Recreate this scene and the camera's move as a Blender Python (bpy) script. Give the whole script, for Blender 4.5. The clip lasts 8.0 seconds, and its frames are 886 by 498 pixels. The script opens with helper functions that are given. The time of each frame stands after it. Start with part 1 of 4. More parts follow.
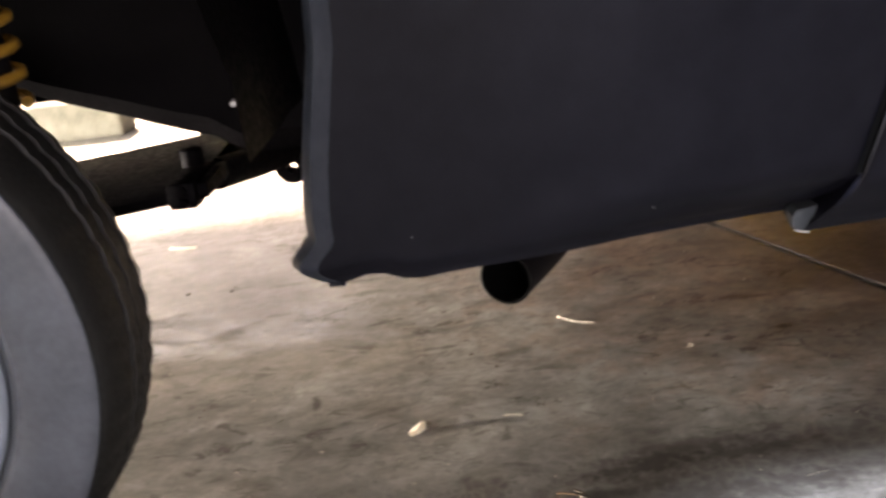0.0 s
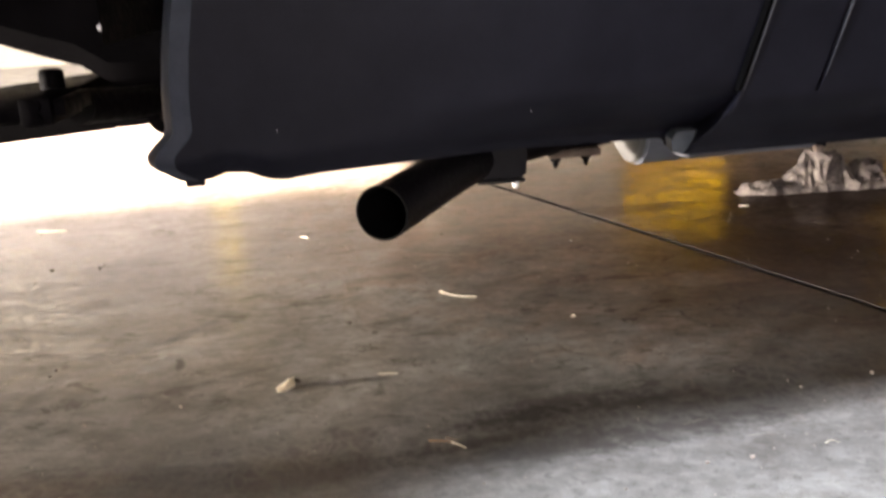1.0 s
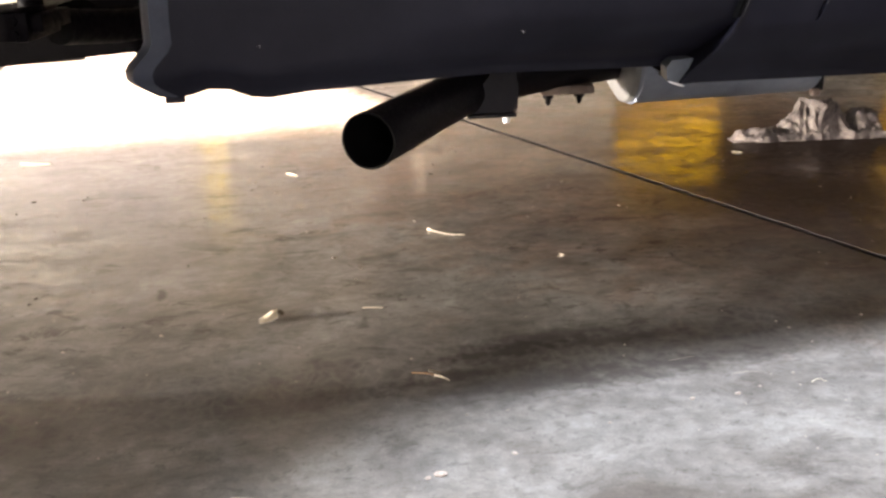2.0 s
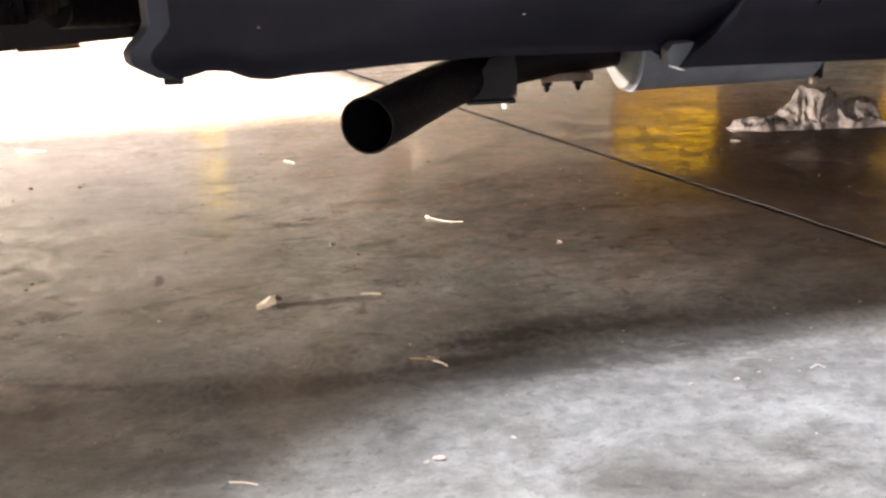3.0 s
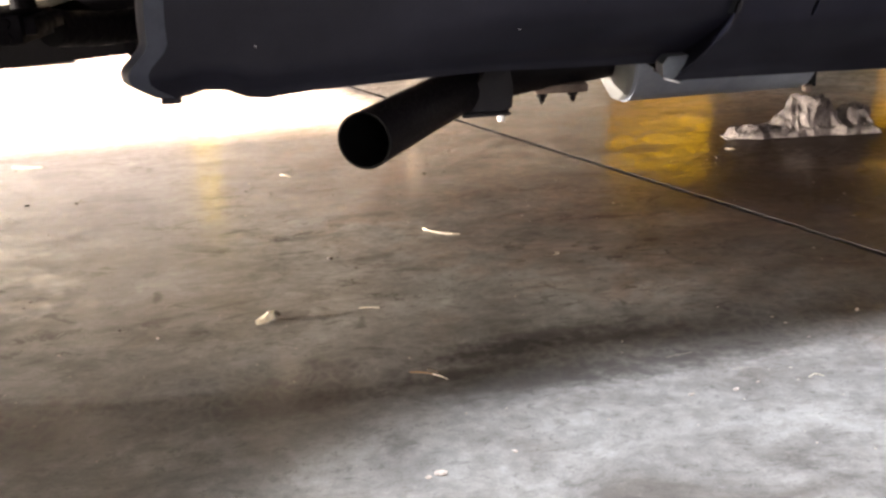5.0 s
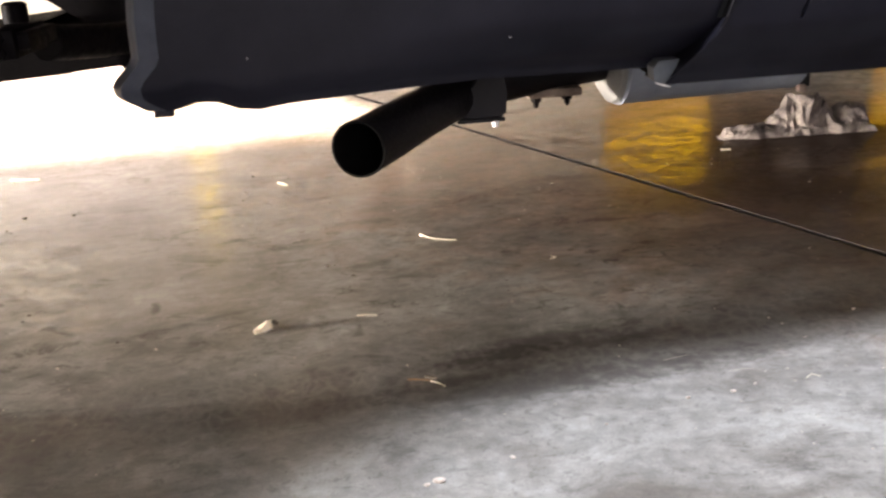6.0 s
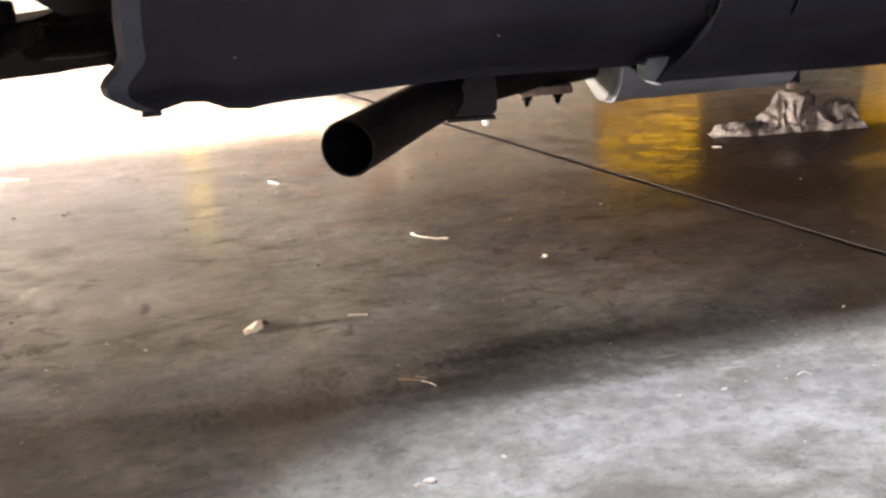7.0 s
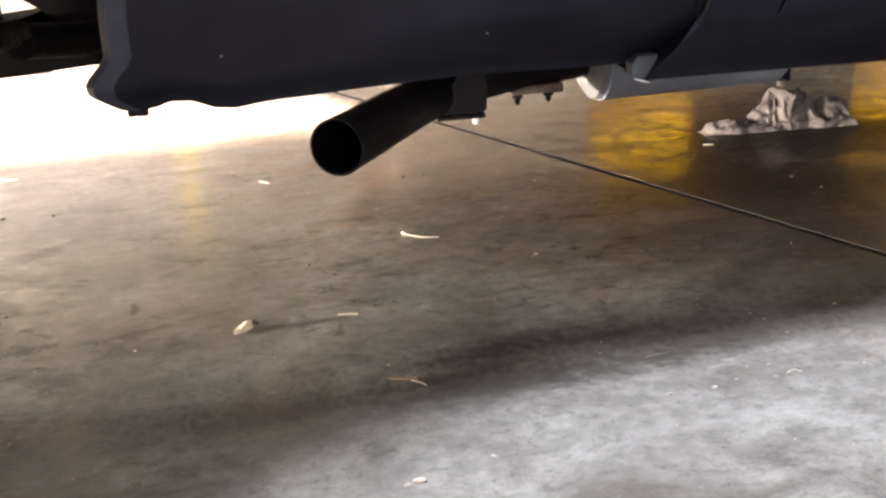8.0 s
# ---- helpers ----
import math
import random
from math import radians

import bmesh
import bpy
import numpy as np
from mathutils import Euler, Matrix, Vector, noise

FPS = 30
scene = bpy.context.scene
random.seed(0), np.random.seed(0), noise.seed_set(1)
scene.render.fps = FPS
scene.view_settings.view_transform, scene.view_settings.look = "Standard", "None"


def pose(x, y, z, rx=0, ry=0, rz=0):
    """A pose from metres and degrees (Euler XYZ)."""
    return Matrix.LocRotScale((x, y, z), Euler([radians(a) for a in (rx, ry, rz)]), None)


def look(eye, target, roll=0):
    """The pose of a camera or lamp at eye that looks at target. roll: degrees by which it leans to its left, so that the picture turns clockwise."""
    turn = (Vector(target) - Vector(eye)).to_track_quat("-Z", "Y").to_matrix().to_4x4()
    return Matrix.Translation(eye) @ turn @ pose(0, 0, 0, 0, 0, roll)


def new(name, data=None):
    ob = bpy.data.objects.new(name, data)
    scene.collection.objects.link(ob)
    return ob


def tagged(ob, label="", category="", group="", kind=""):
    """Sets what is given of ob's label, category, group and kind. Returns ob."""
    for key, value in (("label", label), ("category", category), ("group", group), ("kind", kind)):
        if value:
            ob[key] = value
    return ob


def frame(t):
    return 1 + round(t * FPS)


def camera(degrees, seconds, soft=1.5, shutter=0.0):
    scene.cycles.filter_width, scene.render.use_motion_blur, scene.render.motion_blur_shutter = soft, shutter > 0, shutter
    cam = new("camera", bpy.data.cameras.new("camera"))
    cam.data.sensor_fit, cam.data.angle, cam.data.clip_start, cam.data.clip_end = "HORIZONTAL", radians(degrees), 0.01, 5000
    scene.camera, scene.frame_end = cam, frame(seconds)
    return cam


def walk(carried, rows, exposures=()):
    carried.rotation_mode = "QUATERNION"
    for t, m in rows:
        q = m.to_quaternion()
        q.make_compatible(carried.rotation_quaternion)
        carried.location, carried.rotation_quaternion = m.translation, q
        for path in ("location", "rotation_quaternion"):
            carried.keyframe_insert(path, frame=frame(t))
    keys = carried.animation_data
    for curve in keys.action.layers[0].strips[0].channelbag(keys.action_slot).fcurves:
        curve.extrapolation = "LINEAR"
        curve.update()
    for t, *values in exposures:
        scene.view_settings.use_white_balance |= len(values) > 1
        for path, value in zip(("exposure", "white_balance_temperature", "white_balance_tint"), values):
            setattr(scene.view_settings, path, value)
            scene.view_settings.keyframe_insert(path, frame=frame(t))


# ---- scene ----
cam = camera(49.4, 8.0, soft=2.7, shutter=0.5)
PATH = [
    (0, (0.058, -0.300, 0.588), (-0.018, 1.592, -0.058), -7.3),
    (0.1, (0.055, -0.307, 0.560), (0.021, 1.603, -0.039), -6.5),
    (0.2, (0.054, -0.306, 0.541), (0.054, 1.611, -0.032), -6.0),
    (0.3, (0.055, -0.309, 0.525), (0.089, 1.614, -0.023), -5.7),
    (0.5, (0.055, -0.3, 0.504), (0.144, 1.63, -0.012), -4.7),
    (0.7, (0.060, -0.302, 0.486), (0.182, 1.628, -0.021), -4.2),
    (0.8, (0.063, -0.301, 0.469), (0.198, 1.626, -0.043), -3.9),
    (1, (0.07, -0.296, 0.452), (0.214, 1.62, -0.1), -3.4),
    (1.5, (0.074, -0.287, 0.44), (0.228, 1.601, -0.2), -2.6),
    (2, (0.074, -0.285, 0.425), (0.23, 1.601, -0.221), -2.1),
    (3.5, (0.07, -0.284, 0.418), (0.234, 1.594, -0.25), -1.8),
    (4, (0.069, -0.284, 0.418), (0.237, 1.595, -0.245), -1.8),
    (4.5, (0.068, -0.284, 0.421), (0.24, 1.598, -0.233), -2.0),
    (6, (0.074, -0.286, 0.428), (0.246, 1.601, -0.212), -3.5),
    (6.5, (0.076, -0.284, 0.43), (0.254, 1.601, -0.215), -3.5),
    (7, (0.077, -0.283, 0.428), (0.263, 1.601, -0.217), -3.6),
    (7.5, (0.079, -0.282, 0.427), (0.272, 1.601, -0.219), -3.6),
    (8, (0.081, -0.281, 0.427), (0.28, 1.601, -0.221), -3.7),
]
EXPOSURES = [(0.0, 3.30, 8150, 27), (0.9, 3.20, 8150, 27), (1.6, 3.32, 8150, 27), (3.4, 3.48, 8150, 27), (4.6, 3.46, 8150, 27), (6.0, 3.36, 8150, 27), (8.0, 3.36, 8150, 27)]
walk(cam, [(t, look(eye, target, roll)) for t, eye, target, roll in PATH], EXPOSURES)

# ---- world, sun, exposure ----
world = bpy.data.worlds.new("sky")
world.use_nodes = True
scene.world = world
SUN_ELEV, SUN_AZ = 44.0, -24.0          # azimuth from +y towards +x
wn = world.node_tree.nodes
sky = wn.new("ShaderNodeTexSky")
sky.sky_type = "NISHITA"
sky.sun_disc = False
sky.sun_elevation = radians(SUN_ELEV)
sky.sun_rotation = radians(SUN_AZ)
world.node_tree.links.new(sky.outputs[0], wn["Background"].inputs[0])
wn["Background"].inputs[1].default_value = 0.125
sun = new("sun", bpy.data.lights.new("sun", "SUN"))
sun.data.energy, sun.data.angle, sun.data.color = 5.0, radians(4.0), (1.0, 0.87, 0.70)
_a, _e = radians(SUN_AZ), radians(SUN_ELEV)
SUN_WAY = Vector((math.sin(_a) * math.cos(_e), math.cos(_a) * math.cos(_e), math.sin(_e)))
sun.matrix_world = look(SUN_WAY * 20, (0, 0, 0))
# unseen lamp overhead, added to light the near floor
lamp = new("overhead_fill", bpy.data.lights.new("overhead_fill", "AREA"))
lamp.data.shape, lamp.data.size, lamp.data.size_y = "RECTANGLE", 0.32, 4.60
lamp.data.energy, lamp.data.color = 395.0, (0.57, 0.765, 1.0)
lamp.matrix_world = pose(-3.42, -2.06, 9.18, 0, 0, -54.4)
# weak fill lamp behind the camera, added to lift faces turned that way
south = new("south_fill", bpy.data.lights.new("south_fill", "AREA"))
south.data.shape, south.data.size, south.data.size_y = "RECTANGLE", 1.96, 0.96
south.data.energy, south.data.color = 7.0, (0.92, 0.90, 1.0)
south.matrix_world = look((0.6, -4.82, 1.4), (0.6, 0, 1.4))
# unseen lamp ahead of the van, added for the low light from the left
west = new("west_low_light", bpy.data.lights.new("west_low_light", "AREA"))
west.data.shape, west.data.size, west.data.size_y = "RECTANGLE", 0.48, 0.62
west.data.energy, west.data.color = 275.0, (0.84, 0.93, 0.95)
west.matrix_world = look((-4.92, 0.71, 0.46), (0, 0.71, 0.20))


# ---- materials ----
class Mat:
    """A small builder for node materials."""

    def __init__(self, name, color=(0.5, 0.5, 0.5), rough=0.6, metal=0.0):
        self.m = bpy.data.materials.new(name)
        self.m.use_nodes = True
        self.n, self.l = self.m.node_tree.nodes, self.m.node_tree.links
        self.b = self.n["Principled BSDF"]
        self.b.inputs["Base Color"].default_value = (*color, 1)
        self.b.inputs["Roughness"].default_value = rough
        self.b.inputs["Metallic"].default_value = metal
        self.co = self.n.new("ShaderNodeTexCoord").outputs["Object"]

    def put(self, value, socket):
        if isinstance(value, bpy.types.NodeSocket):
            self.l.new(value, socket)
        else:
            socket.default_value = value

    def noise(self, scale, detail=4.0, rough=0.55, co=None, stretch=None, distort=0.0):
        if stretch:
            mp = self.n.new("ShaderNodeMapping")
            self.l.new(co or self.co, mp.inputs[0])
            mp.inputs["Scale"].default_value = stretch
            co = mp.outputs[0]
        t = self.n.new("ShaderNodeTexNoise")
        self.l.new(co or self.co, t.inputs["Vector"])
        t.inputs["Scale"].default_value, t.inputs["Detail"].default_value = scale, detail
        t.inputs["Roughness"].default_value, t.inputs["Distortion"].default_value = rough, distort
        return t.outputs["Fac"]

    def ramp(self, fac, stops):
        r = self.n.new("ShaderNodeValToRGB")
        self.l.new(fac, r.inputs[0])
        e = r.color_ramp.elements
        while len(e) < len(stops):
            e.new(0.5)
        for el, (p, c) in zip(e, stops):
            el.position = p
            el.color = (*c, 1) if isinstance(c, tuple) else (c, c, c, 1)
        return r.outputs[0]

    def math(self, op, a, b=0.0, clamp=False):
        k = self.n.new("ShaderNodeMath")
        k.operation, k.use_clamp = op, clamp
        self.put(a, k.inputs[0])
        self.put(b, k.inputs[1])
        return k.outputs[0]

    def mix(self, fac, a, b, mode="MIX"):
        k = self.n.new("ShaderNodeMix")
        k.data_type, k.blend_type = "RGBA", mode
        self.put(fac, k.inputs[0])
        self.put((*a, 1) if isinstance(a, tuple) else a, k.inputs[6])
        self.put((*b, 1) if isinstance(b, tuple) else b, k.inputs[7])
        return k.outputs[2]

    def bump(self, height, strength=0.3, dist=0.002):
        k = self.n.new("ShaderNodeBump")
        k.inputs["Strength"].default_value, k.inputs["Distance"].default_value = strength, dist
        self.l.new(height, k.inputs["Height"])
        self.l.new(k.outputs[0], self.b.inputs["Normal"])

    def set(self, **kw):
        names = dict(color="Base Color", rough="Roughness", metal="Metallic", coat="Coat Weight", coat_rough="Coat Roughness", coat_ior="Coat IOR", spec="Specular IOR Level", sheen="Sheen Weight")
        for k, v in kw.items():
            self.put((*v, 1) if isinstance(v, tuple) else v, self.b.inputs[names[k]])
        return self


def simple(name, c0, c1, scale, rough=(0.4, 0.7), metal=0.0, bump=0.2, dist=0.0006, fine=None, stretch=None):
    """Two tones by noise, uneven gloss and a fine relief."""
    k = Mat(name, metal=metal)
    big = k.noise(scale, 5, 0.6, stretch=stretch)
    small = k.noise(fine or scale * 9, 3, 0.6)
    both = k.math("ADD", k.math("MULTIPLY", big, 0.65), k.math("MULTIPLY", small, 0.35))
    k.set(color=k.ramp(both, [(0.35, c0), (0.65, c1)]), rough=k.ramp(small, [(0.3, rough[0]), (0.7, rough[1])]))
    k.bump(small, bump, dist)
    return k.m


def concrete():
    k = Mat("sealed_concrete")
    big = k.noise(1.3, 6, 0.6, distort=0.4)
    mid = k.noise(9, 8, 0.66, stretch=(0.8, 1.2, 1), distort=0.8)
    grain = k.noise(60, 5, 0.7)
    sand = k.noise(420, 3, 0.7)
    base = k.ramp(k.math("ADD", k.math("MULTIPLY", big, 0.45), k.math("MULTIPLY", mid, 0.55)),
                  [(0.38, (0.150, 0.136, 0.116)), (0.50, (0.275, 0.265, 0.238)), (0.62, (0.415, 0.408, 0.372))])
    blot = k.noise(17, 8, 0.72, stretch=(0.9, 1.1, 1), distort=0.9)
    base = k.mix(0.55, base, k.ramp(blot, [(0.36, 0.55), (0.50, 0.88), (0.64, 1.12)]), "MULTIPLY")
    base = k.mix(0.42, base, k.ramp(grain, [(0.38, 0.55), (0.62, 1.08)]), "MULTIPLY")
    base = k.mix(0.28, base, k.ramp(sand, [(0.38, 0.6), (0.62, 1.06)]), "MULTIPLY")
    # dark scuffs, drawn out along the traffic
    scuff = k.ramp(k.noise(10, 6, 0.7, stretch=(0.8, 1.3, 1), distort=0.8), [(0.56, 0.0), (0.68, 1.0)])
    base = k.mix(k.math("MULTIPLY", scuff, 0.55), base, (0.05, 0.043, 0.038))
    fleck = k.ramp(k.noise(70, 5, 0.75, stretch=(0.75, 1.1, 1), distort=0.6), [(0.56, 0.0), (0.64, 1.0)])
    base = k.mix(k.math("MULTIPLY", fleck, 0.42), base, (0.045, 0.038, 0.033))
    speck = k.ramp(k.noise(190, 4, 0.7, stretch=(0.7, 1.1, 1)), [(0.60, 0.0), (0.68, 1.0)])
    base = k.mix(k.math("MULTIPLY", speck, 0.45), base, (0.04, 0.034, 0.03))
    # hairline drag scratches, pale, in two directions
    for turn, amount in ((0.30, 0.20), (-0.75, 0.14)):
        mp = k.n.new("ShaderNodeMapping")
        mp.inputs["Rotation"].default_value, mp.inputs["Scale"].default_value = (0, 0, turn), (0.14, 1.6, 1)
        k.l.new(k.co, mp.inputs[0])
        line = k.ramp(k.noise(85, 3, 0.6, co=mp.outputs[0]), [(0.66, 0.0), (0.70, 1.0)])
        some = k.ramp(k.noise(4, 3, 0.6), [(0.48, 0.0), (0.62, 1.0)])
        base = k.mix(k.math("MULTIPLY", k.math("MULTIPLY", line, some), amount), base, (0.58, 0.55, 0.50))
    chalk = k.ramp(k.noise(95, 3, 0.7, stretch=(0.8, 1.2, 1)), [(0.69, 0.0), (0.74, 1.0)])
    base = k.mix(k.math("MULTIPLY", chalk, 0.2), base, (0.55, 0.52, 0.48))
    # single smudges and drag marks; they are matt as well as dark
    marks = k.math("MULTIPLY", scuff, 0.35)
    rub = k.ramp(k.noise(30, 7, 0.74, stretch=(0.55, 1.0, 1), distort=0.7), [(0.555, 0.0), (0.60, 1.0)])
    rub = k.math("MULTIPLY", k.math("MULTIPLY", rub, k.ramp(k.noise(3.5, 4, 0.6), [(0.40, 0.15), (0.56, 1.0)])), 0.72)
    sep = k.n.new("ShaderNodeSeparateXYZ")
    k.l.new(k.co, sep.inputs[0])
    rub = k.math("MULTIPLY", rub, k.ramp(sep.outputs[1], [(0.45, 0.2), (0.75, 1.0)]))      # few of them out in the open
    marks = k.math("MAXIMUM", marks, rub)
    base = k.mix(rub, base, (0.06, 0.048, 0.04))
    # broad ones by bumper and rag hold painted shade as well as dirt
    for cx, cy, long, wide, turn, dark in ((-0.150, 1.236, 0.07, 0.014, 0.1, 0.6), (-0.197, 1.555, 0.09, 0.022, 0.05, 0.6),
                                           (0.02, 1.05, 0.10, 0.012, 0.25, 0.35), (-0.10, 0.80, 0.08, 0.008, 0.35, 0.45), (0.42, 1.30, 0.12, 0.02, -0.1, 0.4), (0.09, 1.14, 0.09, 0.016, 0.0, 0.35),
                                           (0.21, 0.618, 0.12, 0.032, 0.2, 0.85), (0.33, 0.628, 0.13, 0.022, 0.15, 0.65), (0.17, 0.572, 0.12, 0.018, 0.25, 0.55), (0.0, 0.53, 0.12, 0.025, 0.3, 0.4), (-0.08, 0.765, 0.03, 0.004, 0.5, 0.5),
                                           (0.24, 0.545, 0.22, 0.055, 0.15, 0.40), (0.98, 1.42, 0.42, 0.22, 0.0, 0.70), (0.80, 1.12, 0.34, 0.16, -0.3, 0.5), (-0.05, 1.45, 0.08, 0.012, 0.1, 0.5), (-0.28, 1.18, 0.05, 0.008, 0.1, 0.5), (-0.16, 1.30, 0.07, 0.012, 0.0, 0.7), (-0.10, 1.10, 0.06, 0.008, 0.3, 0.6), (-0.02, 0.98, 0.05, 0.007, 0.1, 0.5), (-0.182, 0.848, 0.030, 0.009, 1.75, 0.75), (-0.214, 0.757, 0.03, 0.014, 0.2, 0.45), (-0.39, 1.33, 0.05, 0.012, 0.1, 0.6), (-0.069, 1.487, 0.05, 0.012, 0.0, 0.6), (0.265, 0.646, 0.12, 0.03, 0.15, 0.6), (0.36, 0.555, 0.15, 0.035, 0.12, 0.45), (0.08, 0.94, 0.06, 0.010, 0.2, 0.5), (-0.30, 1.32, 0.06, 0.012, 0.1, 0.55)):
        mp = k.n.new("ShaderNodeMapping")
        mp.vector_type = "TEXTURE"
        mp.inputs["Location"].default_value = (cx, cy, 0)
        mp.inputs["Rotation"].default_value = (0, 0, turn)
        mp.inputs["Scale"].default_value = (long, wide, 1)
        k.l.new(k.co, mp.inputs[0])
        ln = k.n.new("ShaderNodeVectorMath")
        ln.operation = "LENGTH"
        k.l.new(mp.outputs[0], ln.inputs[0])
        spot = k.math("ADD", ln.outputs["Value"], k.math("MULTIPLY", k.math("SUBTRACT", k.noise(70, 4), 0.5), 1.6))
        spot = k.math("MULTIPLY", k.ramp(spot, [(0.3, 1.0), (0.9, 0.0)]), dark)
        marks = k.math("MAXIMUM", marks, spot)
        base = k.mix(spot, base, (0.05, 0.042, 0.036))
    # patchy brown tint under the van, painted in for warm bounced light
    mp = k.n.new("ShaderNodeMapping")
    mp.vector_type = "TEXTURE"
    mp.inputs["Location"].default_value, mp.inputs["Scale"].default_value = (0.72, 1.45, 0), (0.82, 0.86, 1)
    k.l.new(k.co, mp.inputs[0])
    ln = k.n.new("ShaderNodeVectorMath")
    ln.operation = "LENGTH"
    k.l.new(mp.outputs[0], ln.inputs[0])
    warm_tint = k.math("ADD", ln.outputs["Value"], k.math("MULTIPLY", k.math("SUBTRACT", k.noise(11, 7, 0.7, distort=0.5), 0.5), 1.5))
    base = k.mix(k.ramp(warm_tint, [(0.45, 0.95), (1.15, 0.0)]), base, k.mix(1.0, base, (1.05, 0.74, 0.60), "MULTIPLY"))
    # floor beyond the joint, darkened by old oil and by painted shade
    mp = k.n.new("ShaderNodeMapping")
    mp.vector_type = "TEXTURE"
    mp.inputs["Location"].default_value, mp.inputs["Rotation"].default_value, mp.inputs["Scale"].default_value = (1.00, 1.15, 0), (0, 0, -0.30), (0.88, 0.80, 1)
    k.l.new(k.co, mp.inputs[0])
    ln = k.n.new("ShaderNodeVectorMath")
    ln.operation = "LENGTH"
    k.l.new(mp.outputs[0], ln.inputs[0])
    oil_shade = k.math("ADD", ln.outputs["Value"], k.math("MULTIPLY", k.math("SUBTRACT", k.noise(6, 7, 0.65, distort=0.6), 0.5), 1.1))
    base = k.mix(k.ramp(oil_shade, [(0.40, 0.92), (1.10, 0.0)]), base, k.mix(0.84, base, (0.085, 0.030, 0.022), "MULTIPLY"))
    # tyre track: dirty band with the tread's blocks, also painted darker as shade
    wob = k.math("MULTIPLY", k.math("SUBTRACT", k.noise(3, 3), 0.5), 0.10)
    off = k.math("ADD", k.math("SUBTRACT", sep.outputs[1], 0.578), wob)
    off = k.math("ADD", off, k.math("MULTIPLY", sep.outputs[0], -0.13))
    band = k.ramp(k.math("ABSOLUTE", off), [(0.03, 1.0), (0.10, 0.0)])
    tread = k.n.new("ShaderNodeTexVoronoi")
    tread.feature = "DISTANCE_TO_EDGE"
    tread.inputs["Scale"].default_value, tread.inputs["Randomness"].default_value = 52, 0.8
    mp = k.n.new("ShaderNodeMapping")
    mp.inputs["Rotation"].default_value, mp.inputs["Scale"].default_value = (0, 0, 0.45), (1.25, 0.8, 1)
    warp = k.n.new("ShaderNodeTexNoise")
    warp.inputs["Scale"].default_value = 22
    k.l.new(k.co, warp.inputs["Vector"])
    k.l.new(k.mix(0.035, k.co, warp.outputs["Color"], "ADD"), mp.inputs[0])
    k.l.new(mp.outputs[0], tread.inputs["Vector"])
    cells = k.math("ADD", tread.outputs["Distance"], k.math("MULTIPLY", k.math("SUBTRACT", k.noise(60, 5, 0.7), 0.5), 0.5))
    cells = k.ramp(cells, [(0.0, 0.60), (0.22, 1.0)])
    patchy = k.ramp(k.noise(8, 6, 0.7, distort=0.6), [(0.36, 0.45), (0.56, 1.0)])
    track = k.math("MULTIPLY", k.math("MULTIPLY", band, patchy), cells)
    base = k.mix(k.math("MULTIPLY", track, 0.80, True), base, (0.045, 0.04, 0.037))
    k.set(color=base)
    wet = k.ramp(k.noise(16, 5, 0.65), [(0.35, 0.07), (0.7, 0.22)])
    gloss = k.ramp(k.noise(46, 8, 0.78, stretch=(0.85, 1.15, 1), distort=0.4), [(0.42, 0.10), (0.54, 0.95)])
    gloss = k.math("MULTIPLY", gloss, k.ramp(k.noise(15, 6, 0.7, stretch=(0.7, 1.4, 1), distort=0.8), [(0.42, 0.26), (0.54, 1.0)]))
    matt = k.math("SUBTRACT", 1.0, marks, True)
    gloss = k.math("MULTIPLY", gloss, matt)
    # the sealer is less glossy under and beside the rag
    mp = k.n.new("ShaderNodeMapping")
    mp.vector_type = "TEXTURE"
    mp.inputs["Location"].default_value, mp.inputs["Scale"].default_value = (1.00, 1.38, 0), (0.24, 0.16, 1)
    k.l.new(k.co, mp.inputs[0])
    ln = k.n.new("ShaderNodeVectorMath")
    ln.operation = "LENGTH"
    k.l.new(mp.outputs[0], ln.inputs[0])
    gloss = k.math("MULTIPLY", gloss, k.ramp(k.math("ADD", ln.outputs["Value"], k.math("MULTIPLY", k.math("SUBTRACT", k.noise(18, 5), 0.5), 0.8)), [(0.5, 0.15), (1.1, 1.0)]))
    k.set(spec=k.math("MULTIPLY", matt, 0.36), rough=k.ramp(mid, [(0.3, 0.42), (0.7, 0.6)]), coat=gloss, coat_rough=wet, coat_ior=1.55)
    k.bump(k.math("ADD", k.math("MULTIPLY", grain, 0.4), k.math("MULTIPLY", sand, 0.4)), 0.22, 0.0010)
    # the sealer follows the trowel marks
    wave = k.n.new("ShaderNodeBump")
    wave.inputs["Strength"].default_value, wave.inputs["Distance"].default_value = 0.15, 0.0016
    k.l.new(k.math("ADD", k.noise(44, 7, 0.68, stretch=(0.8, 1.2, 1), distort=0.3), k.math("MULTIPLY", grain, 0.4)), wave.inputs["Height"])
    k.l.new(wave.outputs[0], k.b.inputs["Coat Normal"])
    return k.m


CONCRETE = concrete()
JOINT = simple("joint_dirt", (0.012, 0.010, 0.009), (0.035, 0.03, 0.026), 60, (0.8, 0.95), bump=0.5)
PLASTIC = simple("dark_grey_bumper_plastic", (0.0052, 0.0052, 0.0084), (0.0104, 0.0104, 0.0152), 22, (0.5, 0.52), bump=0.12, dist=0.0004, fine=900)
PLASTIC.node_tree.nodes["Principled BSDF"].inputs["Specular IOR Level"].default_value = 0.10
# paler copy of the plastic, for the light on the arch edge
PLASTIC_EDGE = simple("lit_plastic_edge", (0.024, 0.0285, 0.0385), (0.036, 0.0420, 0.0550), 60, (0.5, 0.52), bump=0.12, dist=0.0004, fine=900)
